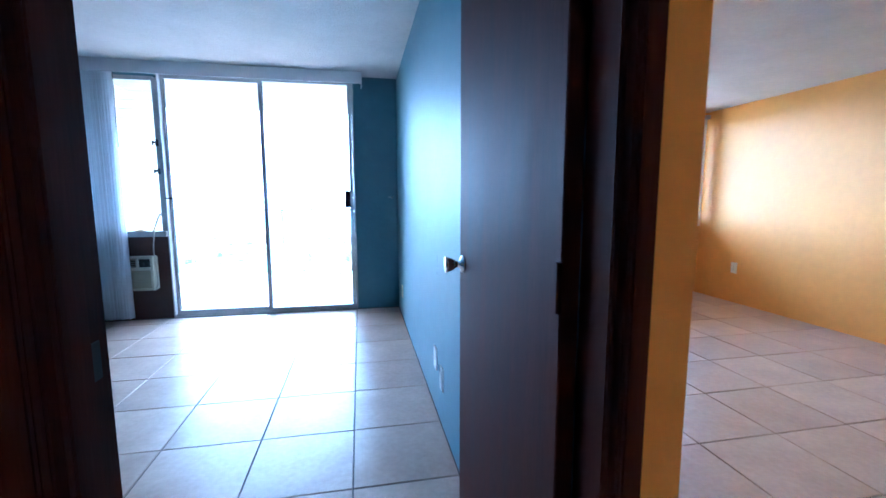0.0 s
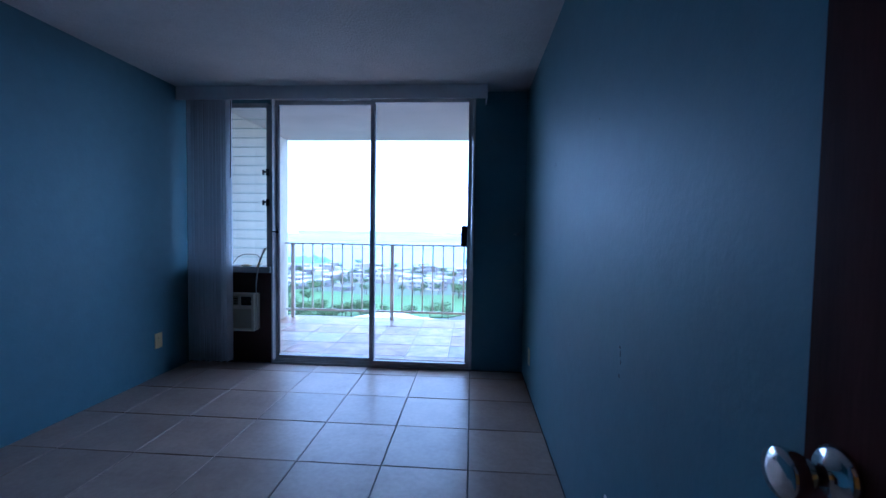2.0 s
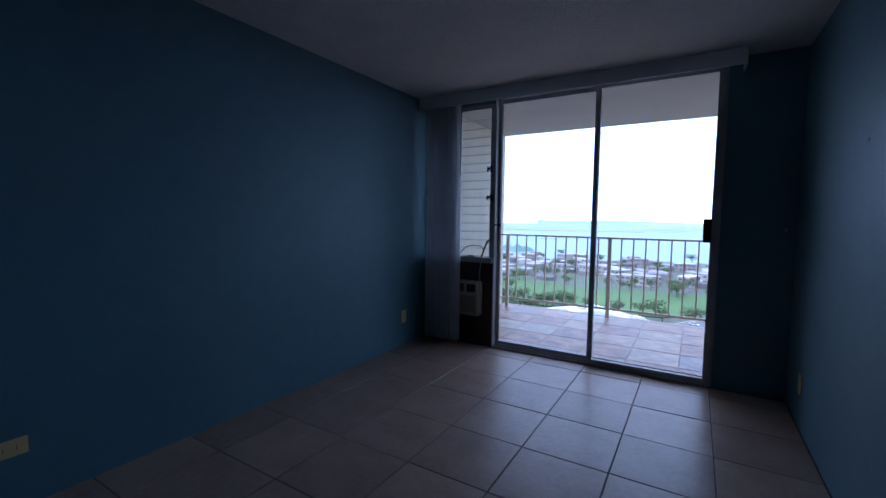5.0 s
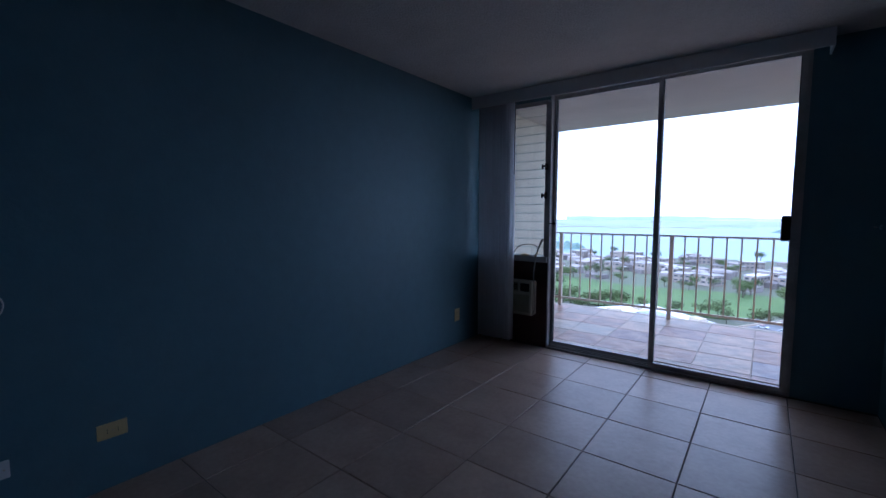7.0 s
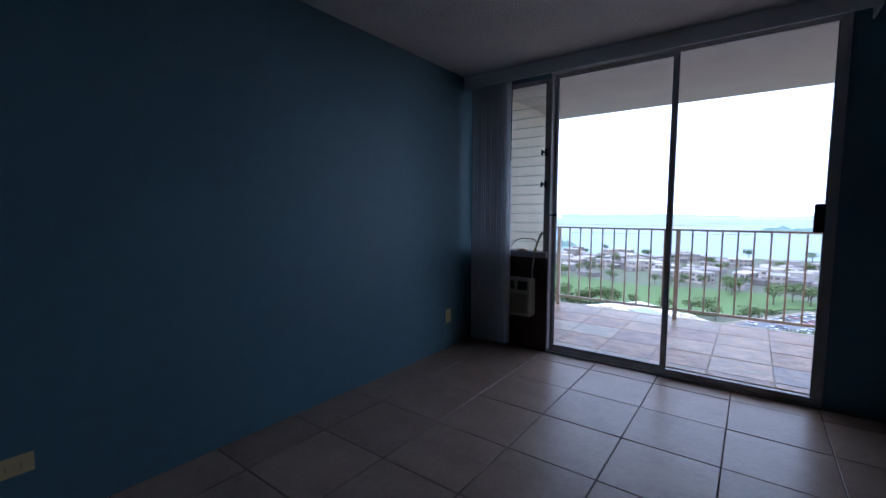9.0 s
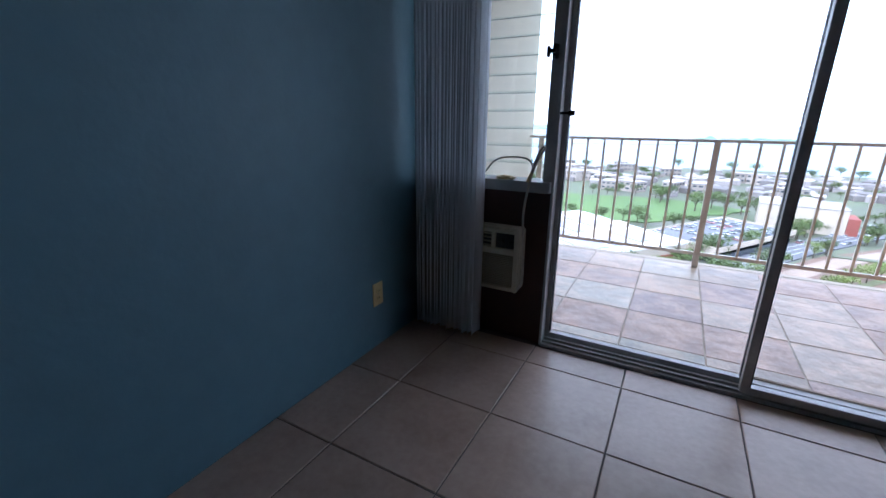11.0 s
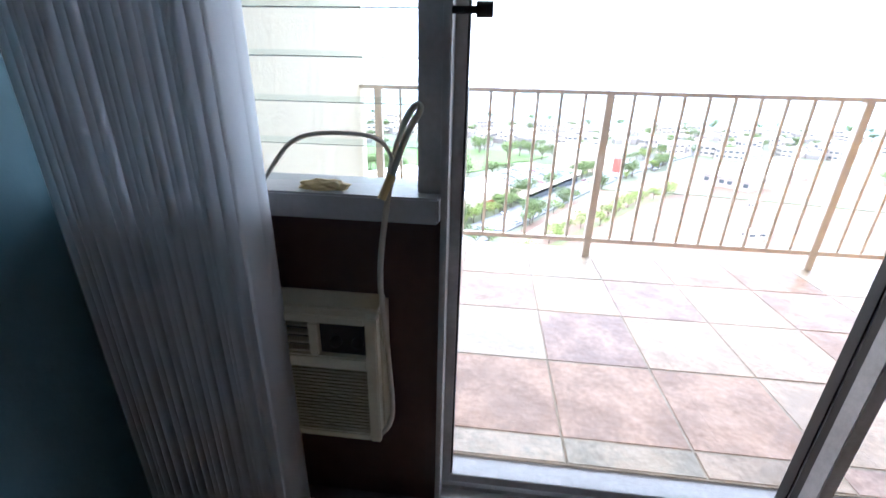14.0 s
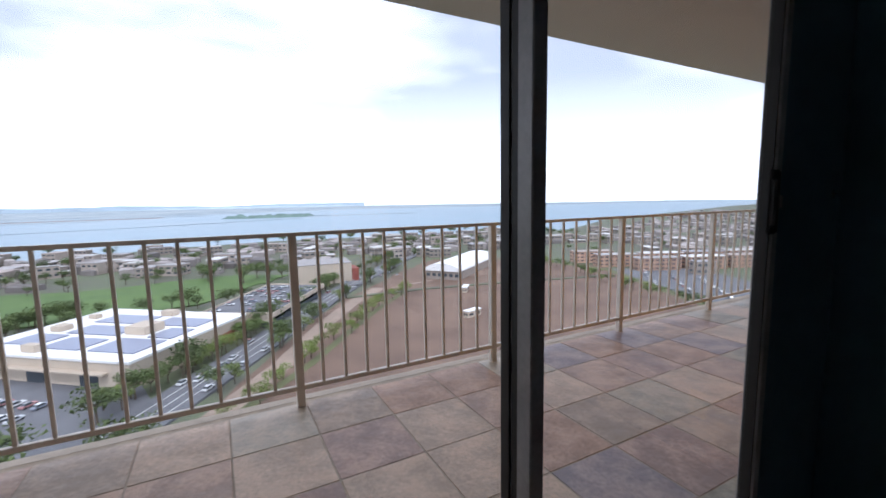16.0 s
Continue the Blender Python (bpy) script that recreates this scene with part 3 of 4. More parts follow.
for v in bm.verts:
    v.co *= 1 + 0.35 * noise.noise(v.co * 2.2)
    v.co = Vector((v.co.x * 0.05, v.co.y * 0.018, max(v.co.z, -0.5) * 0.014))
lump_me = to_mesh("putty", bm, M_IVORY)
lump = tagged(new("putty", lump_me), "small crumpled yellowish piece on the window sill", "putty")
lump.location = (-2.06, 0.20, 0.892)


def outlet(y, z, x, face, material, label, kind, horizontal=False):
    """Wall plate on a side wall: face is the sign of its normal along x."""
    w, h = (0.118, 0.074) if horizontal else (0.08, 0.125)
    o = thing("wall_outlet" if kind == "socket" else "wall_plate", label, "outlet" if kind == "socket" else "wall plate", (x, y, z))

    def slab(dy0, dy1, dz0, dz1, d0, d1, bev=0.0):
        xs = sorted((x + face * d0, x + face * d1))
        return boxes((xs[0], xs[1], y + dy0, y + dy1, z + dz0, z + dz1), bevel=bev)
    part("plate", slab(-w / 2, w / 2, -h / 2, h / 2, 0, 0.006, 0.002), material, o)
    if kind == "socket":
        for s in (-1, 1):
            cy, cz = (s * 0.021, 0) if horizontal else (0, s * 0.021)
            sock = part("socket", slab(cy - 0.015, cy + 0.015, cz - 0.015, cz + 0.015, 0.006, 0.0085, 0.002), material, o)
            for q in (-1, 1):
                a, b = (0, q * 0.006) if horizontal else (q * 0.006, 0)
                part("slot", slab(cy + a - 0.0012, cy + a + 0.0012, cz + b - 0.004, cz + b + 0.004, 0.0085, 0.0089), M_BLACK, sock)
    if kind == "jack":
        part("jack", cyls(((x + face * 0.006, y, z), (x + face * 0.014, y, z), 0.005), seg=12), M_BLACK, o)
    for s in ((0,) if kind == "socket" else (-1, 1)):
        a, b = (s * 0.042, 0) if horizontal else (0, s * 0.042)
        part("screw", cyls(((x + face * 0.006, y + a, z + b), (x + face * 0.0072, y + a, z + b), 0.0032), seg=10), M_BRASS, o)
    return o


outlet(-0.226, 0.294, XL, 1, M_IVORY, "ivory double wall outlet on the blue wall", "socket")
outlet(-3.02, 0.275, XL, 1, M_IVORY, "ivory sideways double outlet on the blue wall", "socket", True)
outlet(-3.42, 0.255, XL, 1, M_WHITEP, "white sideways cable plate with a jack", "jack", True)
outlet(-2.14, 0.305, XR, -1, M_WHITEP, "white blank plate low on the blue wall", "blank")
outlet(-2.33, 0.262, XR, -1, M_WHITEP, "white double outlet low on the blue wall", "socket")
outlet(-0.23, 0.27, XR, -1, M_IVORY, "ivory double outlet beside the window corner", "socket")
outlet(-0.35, 0.40, OX, -1, M_WHITEP, "white outlet on the orange wall", "socket")
wire = thing("wall_cable", "thin white cable bowing out of the wall", "cable", (XL, -3.5, 0.95))
part("cable", tube([(XL + 0.004, -3.62, 1.03), (XL + 0.02, -3.50, 1.045), (XL + 0.03, -3.40, 1.01), (XL + 0.03, -3.345, 0.94), (XL + 0.02, -3.37, 0.87), (XL + 0.006, -3.44, 0.82), (XL + 0.004, -3.52, 0.79)], 0.0028), M_WHITEP, wire)
hook = thing("wall_hook", "small bright metal hook on the dark window wall", "hook", (0.39, YW, 1.215))
part("hook", tube([(0.40, YW, 1.215), (0.40, YW - 0.02, 1.215), (0.385, YW - 0.026, 1.214), (0.36, YW - 0.022, 1.217)], 0.003), M_CHROME, hook)
part("base", boxes((0.393, 0.407, YW - 0.003, YW, 1.20, 1.23)), M_CHROME, hook)
scuffs = thing("wall_scuffs", "dark scuffs and chips on the blue wall paint", "scuff", (XR, -2.19, 0.86), kind="structure")
rs = random.Random(3)
for y, z, w, h in ((-2.19, 0.89, 0.012, 0.012), (-2.195, 0.872, 0.006, 0.026), (-2.2, 0.846, 0.005, 0.02), (-2.19, 0.80, 0.01, 0.014), (-1.55, 0.72, 0.012, 0.007), (-1.1, 1.62, 0.012, 0.02), (-1.9, 1.66, 0.008, 0.006)):
    bm = bmesh.new()
    vs = [bm.verts.new((XR - 0.0012, y + w / 2 * math.cos(a) * rs.uniform(0.6, 1.1), z + h / 2 * math.sin(a) * rs.uniform(0.6, 1.1))) for a in [k * 0.7854 for k in range(8)]]
    f = bm.faces.new(vs)
    r = bmesh.ops.extrude_face_region(bm, geom=[f])
    for v in r["geom"]:
        if isinstance(v, bmesh.types.BMVert):
            v.co.x = XR + 0.0005
    part("scuff", bm, M_SCUFF, scuffs)

# balcony railing
rail = thing("balcony_railing", "tan painted metal balcony railing with square balusters", "railing", (-1.06, 2.055, 0.02))
RY, RT = 2.055, 1.05
part("top_rail", boxes((XL + 0.045, BX, RY - 0.022, RY + 0.022, RT - 0.022, RT), bevel=0.004), M_RAIL, rail)
part("bottom_rail", boxes((XL + 0.06, BX, RY - 0.014, RY + 0.014, 0.125, 0.153), bevel=0.003), M_RAIL, rail)
PP, P0 = 1.366, -1.058 - 1.366
post_me = to_mesh("post", boxes((-0.022, 0.022, -0.0215, 0.0215, 0.017, RT - 0.0225), bevel=0.003), M_RAIL)
bal_me = to_mesh("baluster", boxes((-0.0085, 0.0085, -0.0085, 0.0085, 0.1535, RT - 0.0225), bevel=0.002), M_RAIL)
k = 0
x = P0
while x < BX - 0.1:
    o = new("post", post_me)
    o.parent, o.matrix_parent_inverse = rail, rail.matrix_basis.inverted()
    o.location = (x, RY, 0)
    for j in range(1, 10):
        if x + j * PP / 10 < BX - 0.05:
            o = new("baluster", bal_me)
            o.parent, o.matrix_parent_inverse = rail, rail.matrix_basis.inverted()
            o.location = (x + j * PP / 10, RY, 0)
    x += PP

# ---- the view: town, harbour and far shore ----
G = -55.0
M_GROUND = mat("town_ground", (0.17, 0.15, 0.13), 0.95, var=0.35, scale=0.02, color2=(0.13, 0.16, 0.08))
M_ASPHALT = mat("asphalt", (0.13, 0.13, 0.14), 0.9, var=0.2, scale=0.08, color2=(0.19, 0.19, 0.20))
M_DIRT = mat("bare_brown_earth", (0.155, 0.095, 0.066), 0.95, var=0.3, scale=0.05, color2=(0.235, 0.155, 0.11))
M_PALED = mat("pale_worn_earth", (0.29, 0.22, 0.17), 0.95, var=0.2, scale=0.1)
M_GRASS = mat("sports_field_grass", (0.085, 0.15, 0.035), 0.9, var=0.25, scale=0.06, color2=(0.13, 0.20, 0.055))
M_VERGE = mat("dry_verge_grass", (0.12, 0.125, 0.055), 0.95, var=0.3, scale=0.2)
M_WATER = mat("harbour_water", (0.17, 0.255, 0.31), 0.36, var=0.12, scale=0.004, bump=0.2, bump_scale=0.3)
# distance haze is put into the colours of far land and hills
M_FAR = mat("haze_tinted_land", (0.27, 0.33, 0.36), 1.0, var=0.22, scale=0.004, color2=(0.42, 0.46, 0.47))
M_HILL = mat("haze_tinted_hills", (0.46, 0.54, 0.60), 1.0, var=0.08, scale=0.002)
M_LEAF = mat("tree_leaves", (0.075, 0.115, 0.030), 0.7, var=0.4, scale=0.6, rand=0.3, color2=(0.13, 0.17, 0.05))
M_LEAF2 = mat("bright_tree_leaves", (0.14, 0.20, 0.035), 0.7, var=0.35, scale=0.6, rand=0.25, color2=(0.21, 0.26, 0.06))
M_BARK = mat("bark", (0.11, 0.085, 0.06), 0.9, var=0.3, scale=3)
M_ROOFW = mat("white_flat_roof", (0.80, 0.79, 0.77), 0.7, var=0.06, scale=0.1)
M_SOLAR = mat("solar_panel", (0.20, 0.22, 0.30), 0.3, var=0.1, scale=0.2)
M_MALL = mat("cream_mall_wall", (0.50, 0.42, 0.33), 0.85, var=0.06, scale=0.15)
M_WALLS = mat("town_walls", (0.33, 0.28, 0.24), 0.85, var=0.1, scale=0.3, rand=0.25)
M_ROOFS = palette(mat("town_roofs", (0.45, 0.42, 0.40), 0.8, var=0.12, scale=0.2, rand=0.15), [(0.50, 0.48, 0.45), (0.34, 0.32, 0.31), (0.24, 0.22, 0.21), (0.30, 0.22, 0.17), (0.66, 0.65, 0.63), (0.18, 0.18, 0.20)])
M_WIN = mat("far_windows", (0.06, 0.07, 0.08), 0.2, var=0.2, scale=1.0)
M_RED = mat("red_wall", (0.27, 0.08, 0.06), 0.8, var=0.1, scale=0.3)
M_LINE = mat("road_paint", (0.70, 0.69, 0.64), 0.8, var=0.1, scale=1.0)
M_TERRA = mat("terracotta_blocks", (0.45, 0.29, 0.21), 0.85, var=0.1, scale=0.2, rand=0.15)
M_CARP = palette(mat("car_paint", (0.6, 0.6, 0.6), 0.25, var=0.02, scale=1.0), [(0.85, 0.85, 0.85), (0.05, 0.05, 0.055), (0.50, 0.51, 0.53), (0.85, 0.85, 0.84), (0.10, 0.13, 0.22), (0.28, 0.28, 0.30), (0.40, 0.05, 0.04), (0.8, 0.8, 0.8)])


def sheet(name, pts, z, material, label, category="ground", depth=0.3, kind="structure"):
    """A flat sheet of ground with an edge of its own."""
    bm = bmesh.new()
    top = [bm.verts.new((px, py, z)) for px, py in pts]
    low = [bm.verts.new((px, py, z - depth)) for px, py in pts]
    bm.faces.new(top)
    for i in range(len(pts)):
        j = (i + 1) % len(pts)
        bm.faces.new((top[i], low[i], low[j], top[j]))
    return solid(name, bm, material, label, category, kind)


def wobble(pts, amp, n, seed):
    r = random.Random(seed)
    out = []
    for (ax, ay), (bx, by) in zip(pts, pts[1:] + pts[:1]):
        for i in range(n):
            t = i / n
            k = 0 if i == 0 else 1
            out.append((ax + (bx - ax) * t + k * r.uniform(-amp, amp), ay + (by - ay) * t + k * r.uniform(-amp, amp)))
    return out


def ribbon(path, width):
    """Outline of a strip of even width along a path."""
    left, right = [], []
    for i, p in enumerate(path):
        a, b = Vector(path[max(i - 1, 0)]), Vector(path[min(i + 1, len(path) - 1)])
        d = (b - a).normalized()
        nrm = Vector((-d.y, d.x)) * width / 2
        left.append((p[0] + nrm.x, p[1] + nrm.y))
        right.append((p[0] - nrm.x, p[1] - nrm.y))
    return left + right[::-1]


SHORE = [(-4800, 420), (-900, 560), (-420, 640), (-330, 690), (-250, 560), (-150, 590), (-60, 640), (80, 660), (200, 640), (300, 620), (420, 570), (540, 545), (700, 640), (900, 760), (1400, 900), (2200, 1150), (4800, 1700)]
sheet("ground", [(-4800, -300), (4800, -300)] + SHORE[::-1], G - 0.6, M_GROUND, "town ground running out to the harbour shore")
sheet("water", [(-4900, 60), (4900, 60), (4900, 4850), (-4900, 4850)], G - 1.6, M_WATER, "calm pale blue harbour water", "water")
# far shore, breakwater and banks take the colour with haze mixed in
far_land = sheet("far_shore", wobble([(-4900, 1500), (-1500, 2150), (-300, 2350), (700, 2900), (2000, 2600), (3200, 2300), (4900, 2400), (4900, 4880), (-4900, 4880)], 90, 6, 4), G - 0.8, M_FAR, "flat land beyond the harbour, tinted with haze", "land")
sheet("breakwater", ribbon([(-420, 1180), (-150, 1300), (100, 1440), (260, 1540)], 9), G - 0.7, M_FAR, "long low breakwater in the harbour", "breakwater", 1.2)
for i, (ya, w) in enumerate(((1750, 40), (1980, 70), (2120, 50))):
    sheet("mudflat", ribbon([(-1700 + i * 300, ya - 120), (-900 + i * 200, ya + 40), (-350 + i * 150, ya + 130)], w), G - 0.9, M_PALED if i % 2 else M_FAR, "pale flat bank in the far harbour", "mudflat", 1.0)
bm = bmesh.new()
ridge = [bm.verts.new((-4900 + i * 100, 4870, G - 5)) for i in range(99)]
ridge2 = [bm.verts.new((-4900 + i * 100, 4870, G + 34 + 22 * noise.noise(Vector((i * 0.11, 3.1, 0))) + 8 * noise.noise(Vector((i * 0.5, 1.1, 0))))) for i in range(99)]
ridge3 = [bm.verts.new((-4900 + i * 100, 4990, G - 5)) for i in range(99)]
for i in range(98):
    bm.faces.new((ridge[i], ridge[i + 1], ridge2[i + 1], ridge2[i]))
    bm.faces.new((ridge2[i], ridge2[i + 1], ridge3[i + 1], ridge3[i]))
solid("backdrop", bm, M_HILL, "low hills on the horizon, tinted with haze", "hills")


def blob_land(name, cx, cy, lx, ly, h, turn, label, seed):
    """Low wooded island: a long mound with an uneven back."""
    bm = bmesh.new()
    nx, ny = 60, 10
    vs = []
    for i in range(nx + 1):
        row = []
        for j in range(ny + 1):
            u, v = 2 * i / nx - 1, 2 * j / ny - 1
            w = math.sqrt(max(0.0, 1 - u * u)) * (0.8 + 0.35 * noise.noise(Vector((u * 3, seed, 0))))
            z = h * (1 - v * v) * max(0.0, 0.6 + 0.6 * noise.noise(Vector((u * 7, v * 2, seed)))) * min(1, (1 - abs(u)) * 6) + 2.5 * noise.noise(Vector((u * 40, v * 5, seed)))
            row.append(bm.verts.new((u * lx, v * ly * w, G - 2.5 + max(0, z))))
        vs.append(row)
    for i in range(nx):
        for j in range(ny):
            bm.faces.new((vs[i][j], vs[i + 1][j], vs[i + 1][j + 1], vs[i][j + 1]))
    bm.transform(Matrix.Translation((cx, cy, 0)) @ pose(0, 0, 0, 0, 0, turn))
    return bm


M_ISLE = mat("wooded_island", (0.14, 0.20, 0.17), 0.95, var=0.35, scale=0.02)
solid("island", blob_land("island", 180, 1720, 170, 45, 17, -4, "", 2.0), M_ISLE, "low wooded island in the harbour", "island")
# the spit also takes the far land's haze-tinted colour
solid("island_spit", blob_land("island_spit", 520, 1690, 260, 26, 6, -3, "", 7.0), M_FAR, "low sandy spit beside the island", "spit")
solid("headland", blob_land("headland", -330, 700, 90, 40, 15, 10, "", 5.0), M_ISLE, "wooded headland at the near shore", "headland")

# roads, lots, field
ROAD = [(-77, 62), (-45, 96), (-20, 132), (1, 163), (24, 199), (50, 240), (84, 288), (128, 342), (190, 415), (260, 480)]
sheet("parking_lot", [(-130, 130), (-42, 100), (-20, 135), (-27, 160), (-92, 205), (-150, 215)], G + 0.03, M_ASPHALT, "grey asphalt parking lot", "parking lot", 0.7)
sheet("road", ribbon(ROAD, 15), G + 0.10, M_ASPHALT, "grey two-way town road", "road", 0.8)
for off in (-3.6, 0.0, 3.6):
    shifted = [(p[0] + off * 0.85, p[1] - off * 0.5) for p in ROAD]
    sheet("road_marking", ribbon(shifted, 0.25), G + 0.13, M_LINE, "worn white lane line", "road marking", 0.02)
sheet("dirt_lot", wobble([(-40, 78), (-5, 128), (30, 190), (62, 238), (130, 310), (178, 352), (245, 318), (270, 235), (238, 165), (180, 60), (40, 40)], 1.5, 5, 8), G - 0.02, M_DIRT, "bare brown earth lot with tyre marks", "earth", 0.6)
sheet("dirt_track", ribbon([(-12, 112), (15, 150), (38, 190), (62, 226), (88, 255)], 8), G + 0.04, M_PALED, "pale dirt track along the lot", "track", 0.1)
sheet("verge", ribbon([(-4, 116), (24, 146), (48, 178), (72, 208), (98, 236)], 3.2), G + 0.06, M_VERGE, "strip of dry grass across the earth lot", "verge", 0.2)
sheet("earth_bank", ribbon([(62, 238), (110, 236), (170, 224), (240, 205)], 4), G + 0.5, M_GROUND, "low dark bank across the earth lot", "bank", 0.7)
for i in range(7):
    sheet("tyre_marks", ribbon([(95 + i * 14, 250 + i * 6), (140 + i * 14, 262 + i * 3), (190 + i * 9, 258 + i * 3)], 1.4), G + 0.02, M_PALED, "pale curved tyre track on bare earth", "tyre track", 0.1)
sheet("sports_field", wobble([(-260, 330), (-150, 268), (-60, 262), (-15, 268), (10, 300), (45, 342), (10, 362), (-90, 352), (-180, 385), (-260, 395)], 3, 4, 3), G + 0.05, M_GRASS, "green grass sports field", "field", 0.7)
sheet("verge_right", ribbon([(178, 352), (250, 300), (262, 222), (225, 140), (190, 60)], 7), G + 0.05, M_VERGE, "green verge beside the earth lot", "verge", 0.6)
sheet("parking_right", [(262, 225), (320, 190), (280, 90), (222, 120)], G + 0.02, M_ASPHALT, "asphalt parking lot by the flats", "parking lot", 0.6)


def frame_at(px, py, turn):
    return pose(px, py, G, 0, 0, turn)


# the large store
MT = math.degrees(math.atan2(0.775, 0.63))
mall = thing("store_building", "large cream store with white flat roof and solar panels", "store")
part("wall", boxes((0, 54, 0, 68, -0.5, 8.0)), M_MALL, mall)
part("roof", boxes((-0.3, 54.3, -0.3, 68.3, 8.0, 8.35)), M_ROOFW, mall, "white flat roof")
part("parapet", boxes((-0.5, 0.1, -0.5, 68.5, 8.36, 9.0), (53.9, 54.5, -0.5, 68.5, 8.36, 9.0), (0.1, 53.9, -0.5, 0.1, 8.36, 9.0), (0.1, 53.9, 67.9, 68.5, 8.36, 9.0)), M_ROOFW, mall)
for x0, x1, y0, y1 in ((7, 20, 6, 24), (7, 18, 28, 44), (22, 32, 30, 52), (36, 46, 8, 28), (36, 47, 34, 56), (22, 33, 6, 16), (9, 20, 48, 62)):
    part("solar_panel", boxes((x0, x1, y0, y1, 8.4, 8.75)), M_SOLAR, mall, "blue-grey solar panels")
for x0, x1, y0, y1, h in ((24, 33, 19, 28, 3.0), (3, 6, 40, 46, 2.4), (48, 52, 30, 36, 2.2), (23, 28, 56, 61, 2.0), (40, 43, 60, 64, 1.6)):
    part("roof_unit", boxes((x0, x1, y0, y1, 8.36, 8.36 + h), bevel=0.15), M_MALL, mall)
for y0 in (12, 33, 52):
    part("loading_door", boxes((-0.15, 0.3, y0, y0 + 7, -0.3, 4.2)), M_WIN, mall, "dark loading door")
part("sign_panel", boxes((40, 47, -0.3, 0.2, 0, 4.5)), M_RED, mall, "dull red wall panel")
part("canopy", boxes((-2.2, 0, 8, 62, 4.6, 5.1)), M_MALL, mall)
mall.matrix_basis = frame_at(-28, 153, MT)


def far_block(name, label, category, w, d, h, px, py, turn, wallm, roofm, storeys=1, parapet=0.4, arch=False):
    b = thing(name, label, category)
    part("wall", boxes((0, w, 0, d, -1, h)), wallm, b)
    if arch:
        bm = bmesh.new()
        n = 14
        r1 = [[bm.verts.new((w * (0.5 - 0.53 * math.cos(math.pi * i / n)), y, h + 0.02 + 5.5 * math.sin(math.pi * i / n))) for i in range(n + 1)] for y in (-1, d + 1)]
        for i in range(n):
            bm.faces.new((r1[0][i], r1[0][i + 1], r1[1][i + 1], r1[1][i]))
        bm.faces.new(r1[0])
        bm.faces.new(r1[1][::-1])
        part("roof", bm, roofm, b)
    else:
        part("roof", boxes((-0.3, w + 0.3, -0.3, d + 0.3, h, h + parapet)), roofm, b)
    for s in range(storeys):
        z = h * (s + 0.35) / storeys
        n = max(2, int(w / 4))
        for i in range(n):
            x = w * (i + 0.2) / n
            part("window", boxes((x, x + w * 0.6 / n, -0.12, 0.2, z, z + h * 0.35 / storeys)), M_WIN, b)
        n = max(2, int(d / 5))
        for i in range(n):
            y = d * (i + 0.2) / n
            part("window", boxes((-0.12, 0.2, y, y + d * 0.6 / n, z, z + h * 0.35 / storeys)), M_WIN, b)
    b.matrix_basis = frame_at(px, py, turn)
    return b


blk = far_block("cinema_building", "tall windowless cream hall with a red corner", "hall", 38, 30, 13, 42, 292, -6, M_MALL, M_ROOFS, 0)
part("red_corner", boxes((38.2, 43, -0.2, 16, -1, 9)), M_RED, blk)
bpy.data.objects["red_corner"].matrix_parent_inverse = Matrix()
arched = far_block("arched_hall", "long white hall with an arched roof", "hall", 26, 78, 6, 128, 268, -52, M_WALLS, M_ROOFW, 1, arch=True)
garage = thing("parking_deck", "grey concrete parking deck with cars on top", "parking deck")
part("deck", boxes((0, 34, 0, 66, 5.4, 6.0)), M_ASPHALT, garage)
part("parapet", boxes((0, 34, -0.3, 0, 2.6, 6.9), (0, 34, 66, 66.3, 2.6, 6.9), (-0.3, 0, -0.3, 66.3, 4.6, 6.9), (34, 34.3, -0.3, 66.3, 4.6, 6.9)), M_CONC, garage)
# solid dark block stands in for shade in the level under the deck
part("ground_level", boxes((1, 33, 1, 65, -0.5, 2.4)), M_WIN, garage)
garage.matrix_basis = frame_at(-11, 217, -32)

# houses and sheds of the town, a few kinds copied about
kinds = []
rk = random.Random(21)
for i in range(7):
    w, d, h = rk.uniform(9, 30), rk.uniform(8, 20), rk.uniform(3.2, 9)
    kinds.append(far_block("town_house", "pale town building with flat roof", "house", w, d, h, -60 + i * 70, 395 + (i % 3) * 12, rk.uniform(-25, 15), M_WALLS, M_ROOFS, 2 if h > 6 else 1))
terr = far_block("terrace_house", "terracotta-coloured row of flats with pale roof", "house", 34, 12, 9, 268, 262, -24, M_TERRA, M_ROOFS, 3)
for k in kinds + [terr]:
    k["group"] = "houses of the town"


def free_spot(px, py):
    road = min((Vector((px, py)) - Vector(p)).length for p in ROAD) > 18
    lot = -150 < px < 60 and py < 370
    dirt = -20 < px < 262 and py < 352 and px < 262
    return road and not lot and not dirt


rt = random.Random(33)
n = 0
while n < 150:
    px, py = rt.uniform(-330, 420), rt.uniform(365, 590)
    if rt.random() < 0.3:
        px, py = rt.uniform(268, 560), rt.uniform(60, 480)
    if not free_spot(px, py):
        continue
    copy_thing(rt.choice(kinds), frame_at(px, py, rt.choice((-28, -28, 62, 10, -10)) + rt.uniform(-6, 6)))
    n += 1
for i in range(7):
    copy_thing(terr, frame_at(268 + 36 * (i % 4) + 8 * (i // 4), 236 - 30 * (i // 4) - 14 * (i % 4), -24))
